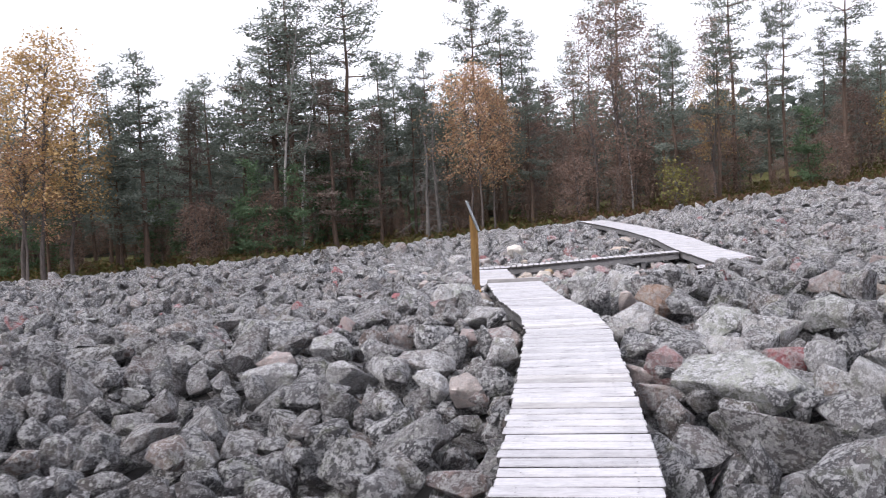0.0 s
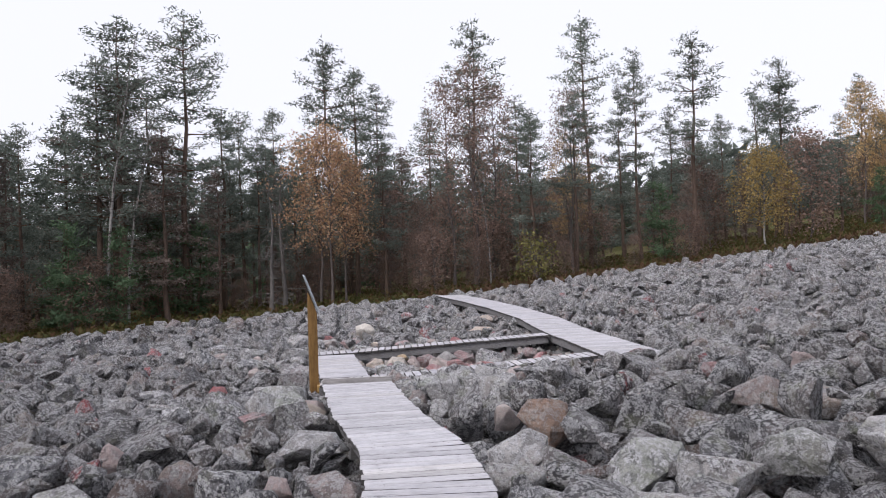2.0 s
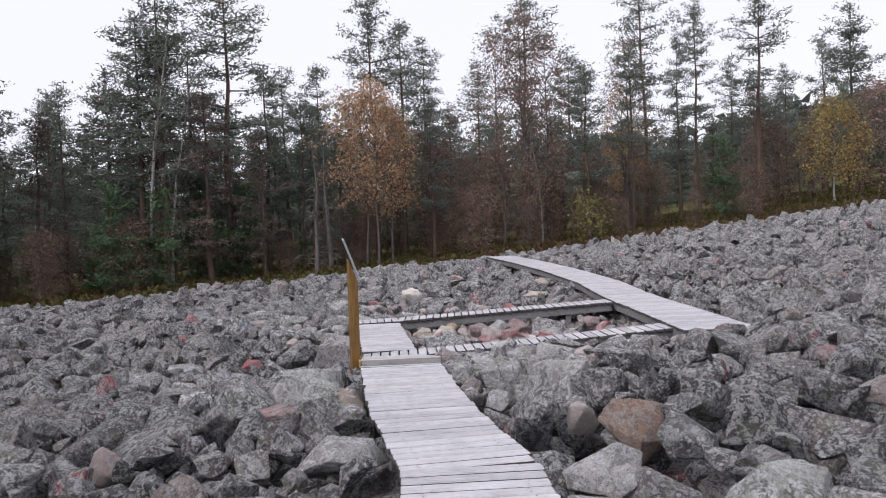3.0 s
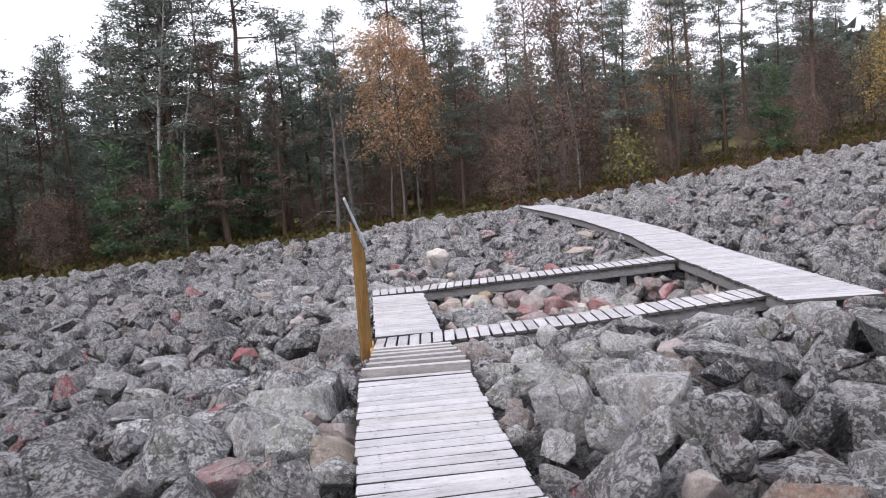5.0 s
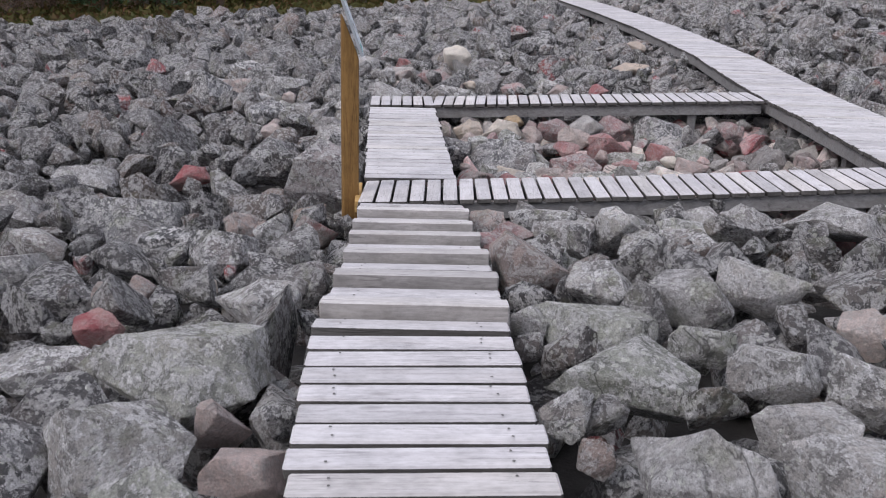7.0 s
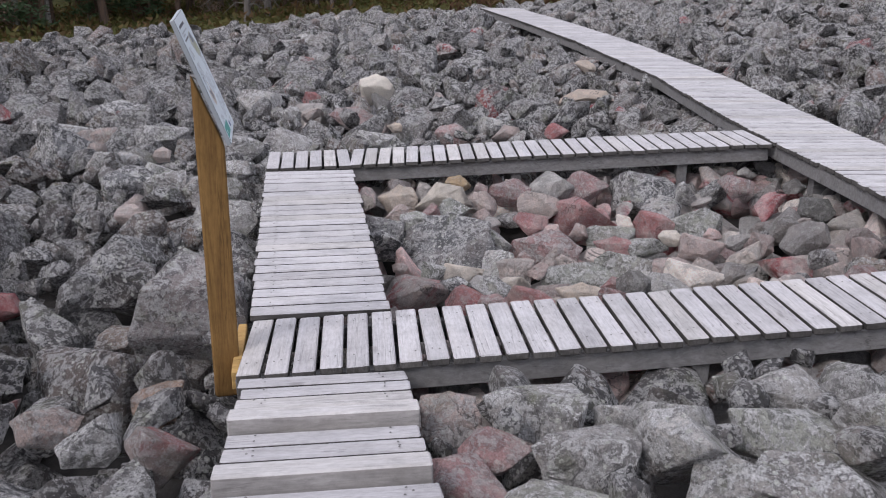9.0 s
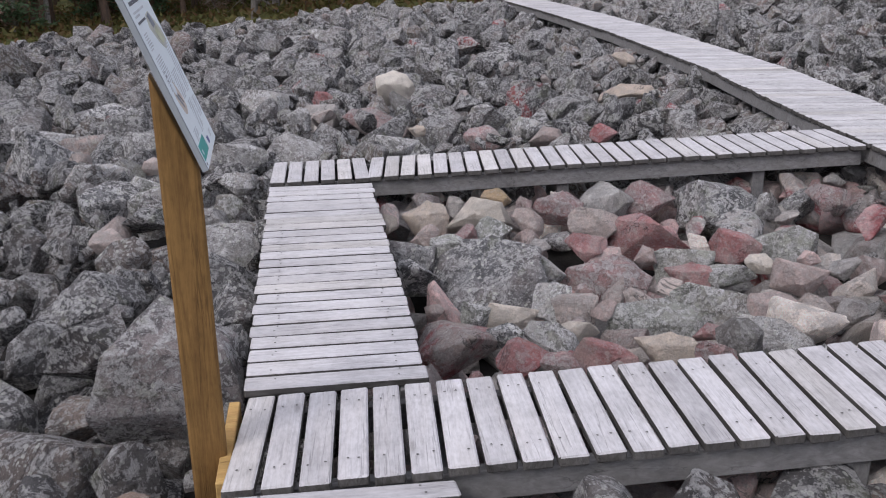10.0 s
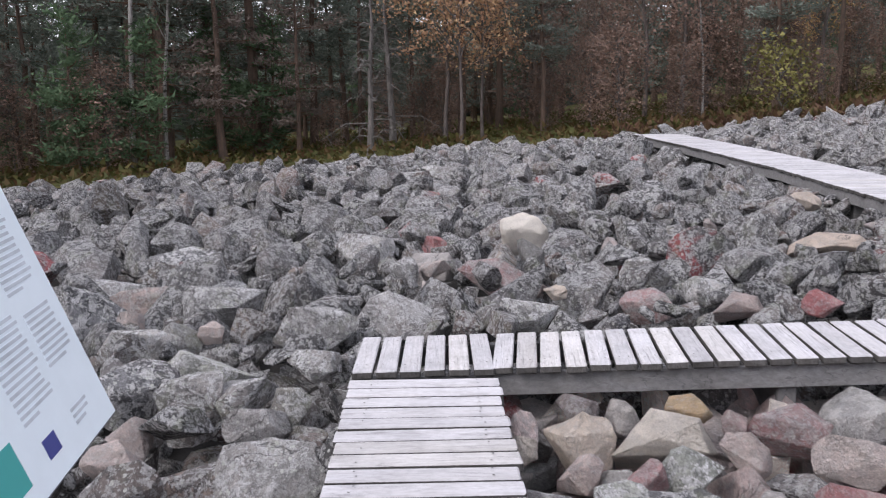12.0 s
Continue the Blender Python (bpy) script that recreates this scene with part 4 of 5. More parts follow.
def pack(r, x0, x1, y0, y1, classes, allowed):
    """Stones laid side by side, the large ones first: x, y and size. classes: size and tries for each square metre."""
    cells, out = {}, []
    for x, y, half in KNOWN_STONES:
        cells.setdefault((int(x // 0.6), int(y // 0.6)), []).append((x, y, 0.8 * half))
    for size, tries in classes:
        n = int(tries * (x1 - x0) * (y1 - y0))
        p = np.stack([r.uniform(x0, x1, n), r.uniform(y0, y1, n)], 1)
        p = p[allowed(p)]
        for x, y in p:
            s = size * r.uniform(0.82, 1.22)
            half = 0.54 * s
            cx, cy = int(x // 0.6), int(y // 0.6)
            free = True
            for a in (cx - 1, cx, cx + 1):
                for b in (cy - 1, cy, cy + 1):
                    for u, v, w in cells.get((a, b), ()):
                        if (u - x) ** 2 + (v - y) ** 2 < (0.84 * (half + w)) ** 2:
                            free = False
                            break
                    if not free:
                        break
                if not free:
                    break
            if free:
                cells.setdefault((cx, cy), []).append((x, y, half))
                out.append((x, y, s))
    return out


def collect(r, places, sink):
    """Size, height and lean for stones at places; those by the boardwalks lie below or beside them."""
    out = []
    for x, y, s in places:
        dims = np.array([s * r.uniform(0.95, 1.6), s * r.uniform(0.75, 1.1), s * r.uniform(0.6, 1.05)])
        lift = r.uniform(-0.16, 0.11) - (0.05 if s < 0.22 else 0.0)
        z = float(field_height(x, y)) + lift - sink - 0.42 * dims[2]
        d, level = deck_near(x, y)
        reach = 0.5 * dims[:2].max()
        tall = 0.62 * dims.mean()
        if d < 0.03:
            z = min(z, level - 0.22 - tall)
        elif d < reach + 0.04:
            z = min(z, level - 0.07 - tall)
        elif d < reach + 0.3:
            z = min(z, level + (0.17 if y < 12.5 else 0.02) - 0.5 * dims[2])
        out.append((x, y, z, dims, d))
    return out


def joined(name, stones, r, level, mat, label, smooth=True):
    vs, fs, base = [], [], 0
    for x, y, z, dims, _ in stones:
        v, f = SHAPES[level][r.randint(18)]
        m = np.array(turn_matrix(r))
        vs.append((v * dims) @ m.T + (x, y, z))
        fs.append(f + base)
        base += len(v)
    me = mesh_from(name, np.concatenate(vs), np.concatenate(fs), mat, smooth)
    if smooth:
        me.set_sharp_from_angle(angle=radians(24))
    return tagged(new(name, me), label, "stones", kind="stuff")


rs = np.random.RandomState(11)


def seen_side(p, wide=0.0):
    """The part of the field that lies ahead of the walk."""
    return (p[:, 0] > -3.5 - wide - 0.46 * np.maximum(p[:, 1], 0)) & (p[:, 0] < 4.5 + wide + 1.12 * np.maximum(p[:, 1], 0))


def inside_ring(x, y):
    return (x > 3.3) & (x < 8.4) & (y > 15.5 - 0.2 * (x - 3.5)) & (y < 20.0 - 0.25 * (x - 3.5))


def in_near_zone(p):
    gap = np.array([deck_near(x, y)[0] for x, y in p])
    return (gap < 5.0) & (p[:, 1] > 0.5) & (p[:, 1] < 25)


def small_stones(p):
    """The forest side of the first stretch, where the stones are smaller."""
    return (p[:, 1] < 10.5) & (p[:, 0] < np.interp(p[:, 1], (0, 10.5), (0.0, 2.4)))


def in_field(p):
    return seen_side(p, 0.5) & (p[:, 1] < edge_of_field(p[:, 0]) + 0.5 * np.sin(p[:, 0] * 7.0))


near_stones = collect(rs, pack(rs, -6, 16, 0.5, 25, [(0.58, 0.4), (0.46, 2.2), (0.36, 6.5), (0.27, 14), (0.19, 26), (0.13, 20)],
                               lambda p: in_near_zone(p) & seen_side(p, 0.5) & ~inside_ring(p[:, 0], p[:, 1]) & ~small_stones(p)), 0.0)
near_stones += collect(rs, pack(rs, -6, 3, 0.5, 10.5, [(0.42, 0.8), (0.34, 4), (0.26, 14), (0.20, 26), (0.14, 14)],
                                lambda p: in_near_zone(p) & seen_side(p, 0.5) & small_stones(p)), 0.0)
near_stones += collect(rs, pack(rs, 3, 9, 14, 20.5, [(0.36, 2.0), (0.28, 8), (0.21, 22), (0.16, 22)], lambda p: inside_ring(p[:, 0], p[:, 1])), 0.05)
far_stones = collect(rs, pack(rs, -24, 46, -7, 37.5, [(0.62, 0.5), (0.48, 2.6), (0.37, 6.0), (0.27, 11.0), (0.20, 6.0)],
                              lambda p: in_field(p) & ~in_near_zone(p)), 0.0)

# the stones next to the walk are objects of their own
near_stones.sort(key=lambda s: (s[4] * (0.1 if inside_ring(np.float64(s[0]), np.float64(s[1])) else 1.0)) if 2.5 < s[1] < 22 and s[4] > 0.05 else 99)
single, rest = near_stones[:86], near_stones[86:]


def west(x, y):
    """The forest side of the walk, where most stones take the scaled-down greys."""
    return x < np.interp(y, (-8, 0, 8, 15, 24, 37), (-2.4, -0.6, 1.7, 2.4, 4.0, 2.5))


for x, y, z, dims, gap in single:
    pinkish = inside_ring(np.float64(x), np.float64(y)) and rs.rand() < 0.8
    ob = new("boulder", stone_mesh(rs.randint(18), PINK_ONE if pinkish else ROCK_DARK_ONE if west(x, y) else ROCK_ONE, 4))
    ob.matrix_world = Matrix.Translation((x, y, z)) @ turn_matrix(rs).to_4x4() @ Matrix.Diagonal((*dims, 1))
    tagged(ob, "pinkish broken stone inside the boardwalk ring" if pinkish else "grey lichen-spotted boulder beside the boardwalk", "boulder",
           "boulders of the stone field")
fresh = [inside_ring(np.float64(q[0]), np.float64(q[1])) or (4 < q[0] < 10 and 19.5 < q[1] < 25 and rs.rand() < 0.05) for q in rest]

joined("stones_near_ring", [q for q, k in zip(rest, fresh) if k], rs, 3, PINK, "pink and tan stones in and past the ring", False)
rest = [q for q, k in zip(rest, fresh) if not k]
joined("boulder_field_walkside", [q for q in rest if q[4] < 1.3 and not west(q[0], q[1])], rs, 4, ROCK, "grey lichened boulders packed against the walk")
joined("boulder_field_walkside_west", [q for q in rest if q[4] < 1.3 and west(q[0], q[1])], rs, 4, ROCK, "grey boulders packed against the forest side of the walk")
joined("boulder_field_near", [q for q in rest if q[4] >= 1.3 and not west(q[0], q[1])], rs, 3, ROCK, "grey lichened boulders packed along the walk", False)
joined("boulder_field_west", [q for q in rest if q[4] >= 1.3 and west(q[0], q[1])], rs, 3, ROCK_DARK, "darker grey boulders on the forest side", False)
joined("boulder_field_far", [q for q in far_stones if not west(q[0], q[1])], rs, 2, ROCK, "grey lichened boulders spreading to the forest", False)
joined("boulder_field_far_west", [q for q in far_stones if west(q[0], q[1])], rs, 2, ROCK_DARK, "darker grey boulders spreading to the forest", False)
low = scatter(rs, -6, 16, -1, 26, 0.32)
low = low[seen_side(low)]
low = low[np.array([deck_near(x, y)[0] for x, y in low]) < 6.0]
low = np.column_stack([low, rs.uniform(0.24, 0.42, len(low))])
in_ring = inside_ring(low[:, 0], low[:, 1])
joined("stones_in_ring_bed", collect(rs, low[in_ring], 0.27), rs, 3, PINK, "lower pink, red and tan stones in the ring", False)
joined("boulder_field_lower", collect(rs, low[~in_ring], 0.41), rs, 2, ROCK, "lower layer of grey stones in the gaps", False)

# ---------------------------------------------------------------- trees


def tube(points, radii, sides=6):
    """A tapered limb along points: vertices and quads."""
    pts = [Vector(p) for p in points]
    v, f = [], []
    for i, p in enumerate(pts):
        way = (pts[min(i + 1, len(pts) - 1)] - pts[max(i - 1, 0)]).normalized()
        a = way.orthogonal().normalized()
        b = way.cross(a)
        for s in range(sides):
            t = 6.28319 * s / sides
            v.append(p + (a * math.cos(t) + b * math.sin(t)) * radii[i])
        if i:
            o = (i - 1) * sides
            f += [(o + s, o + (s + 1) % sides, o + sides + (s + 1) % sides, o + sides + s) for s in range(sides)]
    return np.array([q[:] for q in v]), np.array(f)


def merge(pieces):
    vs, fs, base = [], [], 0
    for v, f in pieces:
        vs.append(v)
        fs.append(np.asarray(f) + base)
        base += len(v)
    return np.concatenate(vs), np.concatenate(fs)


def sprays(r, centres, spread, count, size, thin, droop=0.0, up=0.0):
    """Clumps of small leaf triangles about centres."""
    centres = np.repeat(np.asarray(centres), count, 0)
    n = len(centres)
    c = centres + r.normal(size=(n, 3)) * np.array(spread)
    a = r.normal(size=(n, 3)) * (1, 1, 0.55) + (0, 0, up - droop)
    a /= np.linalg.norm(a, axis=1)[:, None]
    b = np.cross(a, r.normal(size=(n, 3)))
    b /= np.linalg.norm(b, axis=1)[:, None] + 1e-9
    s = size * r.uniform(0.6, 1.4, (n, 1))
    v = np.stack([c - b * s * thin, c + b * s * thin, c + a * s], 1).reshape(-1, 3)
    return v, np.arange(3 * n).reshape(-1, 3)


def tree_thing(name, trunk, limbs, crown, bark, bark_up, leaf, label, category):
    root = new(name)
    child(new("trunk", mesh_from("trunk", *trunk, bark)), root)
    if limbs:
        tagged(child(new("branchwork", mesh_from("branchwork", *merge(limbs), bark_up)), root), kind="stuff")
    if crown is not None:
        child(new("crown", mesh_from("crown", *crown, leaf, False)), root)
    return tagged(root, label, category, "trees of the forest edge")


def trunk_line(r, h, r0, wander, sides=7, n=8):
    pts, rad = [], []
    px, py = 0.0, 0.0
    for i in range(n + 1):
        t = i / n
        pts.append((px, py, h * t - (0.25 if i == 0 else 0)))
        rad.append(max(r0 * (1 - t) ** 0.85 * (1.25 if i == 0 else 1), 0.012))
        px += r.normal(0, wander)
        py += r.normal(0, wander)
    return pts, rad


def along_trunk(pts, z):
    zs = [p[2] for p in pts]
    return np.array([np.interp(z, zs, [p[0] for p in pts]), np.interp(z, zs, [p[1] for p in pts]), z])


def pine(seed, h, bare, girth, reach, whorls, leaf, label, dense=1.0, top_flat=0.5, category="pine", leaf_size=0.17):
    """A Scots pine: bare lower trunk with dead twigs, irregular tiers of limbs, tufted needles."""
    r = np.random.RandomState(seed)
    pts, rad = trunk_line(r, h, girth, 0.05)
    limbs, centres = [], []
    for w in range(whorls):
        t = (w + r.uniform(0.1, 0.9)) / whorls
        z = h * (bare + (1 - bare) * t * 0.98)
        span = reach * (1 - t) ** top_flat * r.choice([0.45, 0.8, 1.0, 1.25]) * r.uniform(0.75, 1.15) * (0.55 + 0.45 * min(1, 3 * t + 0.2)) + 0.12
        ang0 = r.uniform(0, 6.28)
        for k in range(r.randint(1, 5)):
            ang = ang0 + k * 1.7 + r.uniform(-0.4, 0.4)
            ln = span * r.uniform(0.55, 1.1)
            rise = r.uniform(-0.12, 0.25) + 0.35 * t
            base = along_trunk(pts, z)
            way = np.array([math.cos(ang), math.sin(ang), 0])
            mid = base + way * ln * 0.55 + (0, 0, ln * rise * 0.35)
            tip = base + way * ln + (0, 0, ln * rise)
            limbs.append(tube([base, mid, tip], [0.016 + 0.014 * ln, 0.014, 0.006], 3))
            for q in np.linspace(0.35, 1.0, max(2, int(3 + ln * 1.6))):
                p = base + way * ln * q + (0, 0, ln * rise * q * q)
                centres.append(p + r.normal(0, 0.10, 3))
                if r.rand() < 0.6 and ln > 0.8:
                    side = np.array([-way[1], way[0], 0]) * r.choice([-1, 1])
                    centres.append(p + side * r.uniform(0.15, 0.4) * ln * 0.6)
    for k in range(16):
        z = h * r.uniform(0.08, max(bare, 0.2))
        ang, ln = r.uniform(0, 6.28), r.uniform(0.3, 0.9)
        base = along_trunk(pts, z)
        limbs.append(tube([base, base + (math.cos(ang) * ln, math.sin(ang) * ln, r.uniform(-0.25, 0.1))], [0.016, 0.005], 3))
    centres.append(along_trunk(pts, h * 0.995))
    crown = sprays(r, centres, (0.17, 0.17, 0.085), int(19 * dense), leaf_size, 0.18, up=0.5)
    return tree_thing(name_of(category), tube(pts, rad, 7), limbs, crown, BARK_PINE, BARK_RED, leaf, label, category)


def name_of(category):
    return {"pine": "pine_tree", "birch": "birch_tree", "shrub": "shrub", "spruce": "dead_spruce"}[category]


def birch(seed, h, girth, reach, first, count, per, leaf, label, size=0.10, droop=0.5, bark=None, lean=0.0):
    """A birch: pale stem, ascending limbs with thin hanging twigs, small leaves with gaps."""
    r = np.random.RandomState(seed)
    pts, rad = trunk_line(r, h, girth, 0.07)
    pts = [(x + lean * z * z / h, y, z) for x, y, z in pts]
    limbs, centres = [], []
    for k in range(count):
        t = (k + r.rand()) / count
        z = h * (first + (0.97 - first) * t)
        ang = k * 2.4 + r.uniform(-0.5, 0.5)
        ln = reach * (math.sin(3.1416 * min(1, 0.18 + 0.8 * t)) ** 0.7) * r.uniform(0.6, 1.15) + 0.15
        base = along_trunk(pts, z)
        way = np.array([math.cos(ang), math.sin(ang), 0])
        mid = base + way * ln * 0.5 + (0, 0, ln * 0.55)
        tip = base + way * ln + (0, 0, ln * (0.75 - droop))
        limbs.append(tube([base, mid, tip], [0.012 + 0.012 * ln, 0.012, 0.004], 3))
        for j in range(3):
            a = mid + (tip - mid) * r.rand()
            b = a + (r.normal(0, 0.22), r.normal(0, 0.22), -r.uniform(0.1, 0.5) * (0.4 + droop))
            limbs.append(tube([a, b], [0.008, 0.003], 3))
            centres += [a, (a + b) / 2, b]
        centres += [mid, tip, (mid + tip) / 2]
    crown = sprays(r, centres, (0.20, 0.20, 0.20), per, size, 0.45, droop=0.3) if per else None
    return tree_thing("birch_tree", tube(pts, rad, 7), limbs, crown, bark or BARK_BIRCH, BARK_GREY, leaf, label, "birch")


def dead_spruce(seed, h, label):
    """A dead spruce: grey bent branches without needles."""
    r = np.random.RandomState(seed)
    pts, rad = trunk_line(r, h, 0.10, 0.04)
    limbs = []
    for k in range(46):
        z = h * r.uniform(0.06, 0.97)
        ang, ln = r.uniform(0, 6.28), r.uniform(0.5, 1.7) * (1.15 - z / h)
        base = along_trunk(pts, z)
        way = np.array([math.cos(ang), math.sin(ang), 0])
        tip = base + way * ln + (0, 0, -ln * r.uniform(0.1, 0.5))
        mid = base + way * ln * 0.5 + (0, 0, ln * r.uniform(-0.05, 0.2))
        limbs.append(tube([base, mid, tip], [0.022, 0.014, 0.005], 3))
        for j in range(5):
            a = mid + (tip - mid) * r.rand()
            limbs.append(tube([a, a + r.normal(0, 0.22, 3)], [0.008, 0.003], 3))
    return tree_thing("dead_spruce", tube(pts, rad, 6), limbs, None, BARK_GREY, BARK_GREY, NEEDLE, label, "spruce")


PROTO = {
    "tall": [pine(101, 13.5, 0.40, 0.15, 2.2, 18, NEEDLE, "tall slender pine with a bare lower trunk", 1.0),
             pine(102, 13.5, 0.45, 0.14, 1.9, 16, NEEDLE, "tall thin pine with an open tufted crown", 0.9),
             pine(103, 13.5, 0.30, 0.16, 2.6, 20, NEEDLE, "tall pine with a broad layered crown", 1.1)],
    "dense": [pine(104, 10.5, 0.22, 0.14, 2.1, 20, NEEDLE, "dense dark green pine", 1.2),
              pine(105, 10.5, 0.30, 0.13, 1.8, 17, NEEDLE, "dark green forest pine", 1.2)],
    "deep": [pine(108, 10.5, 0.12, 0.14, 2.3, 16, NEEDLE, "dark pine deep in the wood", 0.42, leaf_size=0.34),
             pine(109, 10.5, 0.25, 0.13, 2.0, 15, NEEDLE, "shaded pine deep in the wood", 0.42, leaf_size=0.34)],
    "dull": [pine(106, 10.0, 0.15, 0.13, 1.9, 17, NEEDLE_DULL, "brownish half-withered forest conifer", 1.0)],
    "small": [pine(107, 4.2, 0.06, 0.06, 1.15, 13, NEEDLE_YOUNG, "young bright green pine", 1.3)],
    "orange": [birch(201, 7.6, 0.06, 1.9, 0.30, 30, 11, LEAF_ORANGE, "birch with orange-brown autumn leaves", 0.085, 0.5, BARK_TWIG)],
    "yellow": [birch(202, 5.2, 0.05, 1.45, 0.30, 34, 13, LEAF_YELLOW, "small weeping birch with yellow leaves", 0.085, 0.95)],
    "gold": [birch(203, 9.0, 0.075, 1.6, 0.28, 34, 11, LEAF_GOLD, "tall birch with dull golden leaves", 0.085, 0.6, BARK_TWIG)],
    "brown": [birch(204, 9.4, 0.07, 1.5, 0.20, 40, 10, LEAF_BROWN, "birch with sparse withered leaves", 0.075, 0.5, BARK_TWIG)],
    "bare": [birch(205, 11.5, 0.085, 1.6, 0.35, 28, 0, LEAF_BROWN, "leafless birch with a white stem", 0.1, 0.2, None, 0.12)],
    "thicket": [birch(206, 4.5, 0.032, 1.1, 0.06, 34, 9, LEAF_BROWN, "brown withered young birch", 0.08, 0.4, BARK_TWIG)],
    "lime": [birch(207, 2.0, 0.02, 0.6, 0.08, 16, 4, LEAF_LIME, "yellow-green shrub at the forest edge", 0.10, 0.3, BARK_GREY)],
    "dead": [dead_spruce(301, 5.6, "dead grey spruce with bent bare branches")],
}
HEIGHT = {"deep": 10.5, "tall": 13.5, "dense": 10.5, "dull": 10.0, "small": 4.2, "orange": 7.6, "yellow": 5.2, "gold": 9.0, "brown": 9.4, "bare": 11.5, "thicket": 4.5,
          "lime": 2.0, "dead": 5.6}
USED = set()
rt = np.random.RandomState(5)


def plant(kind, x, y, h, which=0, turn=None, wide=1.0):
    """A tree of a kind at its place, at its height."""
    proto = PROTO[kind][which % len(PROTO[kind])]
    s = h / HEIGHT[kind]
    m = pose(x, y, float(ground_height(np.float64(x), np.float64(y))), 0, 0, rt.uniform(0, 360) if turn is None else turn)
    if proto not in USED:
        USED.add(proto)
        ob = proto
        ob.matrix_basis = m
    else:
        ob = copy_thing(proto, m)
    ob.scale = (s * wide, s * wide, s)
    return ob


# trees that stand out
plant("tall", -1.4, 42, 13.6, 2, wide=1.25)
plant("tall", -2.6, 42.6, 12.0, 0, wide=1.3)
plant("tall", -0.3, 45, 11.0, 2, wide=1.4)
plant("dense", -4.2, 46, 10.4, 0, wide=1.2)
plant("dense", 3.0, 46, 10.2, 1, wide=1.2)
plant("tall", 1.3, 43, 14.0, 0, wide=1.2)
plant("tall", 7.8, 43, 12.7, 1)
plant("tall", 9.9, 47, 12.4, 2)
plant("tall", 12.0, 50, 12.0, 0)
plant("tall", 15.9, 45, 14.2, 1)
plant("tall", 20.5, 50, 10.9, 0)
plant("tall", 22.6, 45, 14.2, 1, wide=0.9)
plant("tall", 25.8, 45, 12.1, 0, wide=0.8)
plant("tall", 27.4, 42, 12.2, 1, wide=1.1)
plant("tall", 27.5, 50, 11.2, 2, wide=0.8)
plant("dense", 38.1, 48, 11.6, 0)
plant("dense", 38.4, 51, 10.3, 1)
plant("tall", 48.5, 52, 10.6, 0)
plant("dense", 51.9, 52, 9.2, 1)
plant("tall", 5.9, 50, 11.0, 2)
plant("tall", 4.2, 48, 10.5, 1)
plant("tall", 15.7, 52, 10.8, 0)
plant("tall", 34.4, 55, 10.3, 1)
plant("tall", 39.4, 56, 9.4, 0)
plant("dense", -8.2, 40, 9.9, 0, wide=1.1)
plant("dense", -5.6, 43, 9.2, 1)
plant("dense", -10.4, 44, 10.2, 1)
plant("gold", -11.9, 37.5, 10.6, 0, wide=1.2)
plant("gold", -12.9, 38.2, 10.0, 0, wide=1.3)
plant("orange", -12.4, 37.0, 6.4, wide=1.3)
plant("gold", -11.2, 39.2, 9.0, 0, wide=1.2)
plant("orange", 7.3, 40, 7.7)
plant("orange", 8.1, 40.8, 7.0, wide=0.95)
plant("orange", 7.0, 41.2, 8.4, 0, 1.0)
plant("brown", 14.5, 41, 11.0)
plant("brown", 15.6, 41.5, 10.0)
plant("brown", 13.6, 41.8, 10.4)
plant("brown", 20.5, 43, 9.8)
plant("gold", 21.0, 44, 7.6, wide=0.9)
plant("yellow", 30.2, 40, 5.3, wide=1.1)
plant("gold", 40.6, 44, 9.0, wide=0.9)
plant("gold", 42.6, 44.6, 7.6)
plant("orange", 42.4, 43, 5.0)
plant("lime", 16.6, 38.3, 2.1)
plant("bare", -2.0, 40, 12.0)
plant("bare", -1.2, 40.6, 9.5)
plant("bare", 15.0, 40.5, 7.2, wide=0.8)
plant("dead", 4.6, 39.6, 5.8)
plant("dead", 5.4, 41.2, 6.6)
plant("small", -3.2, 39.2, 4.3)
plant("small", -1.6, 39.8, 4.0)
plant("dull", 2.6, 41.4, 6.6, 0)
plant("dull", 0.4, 41.0, 8.4, wide=1.2)
plant("dull", -2.0, 43.6, 11.5, wide=1.3)
plant("dull", -6.4, 41.2, 7.6, wide=1.2)
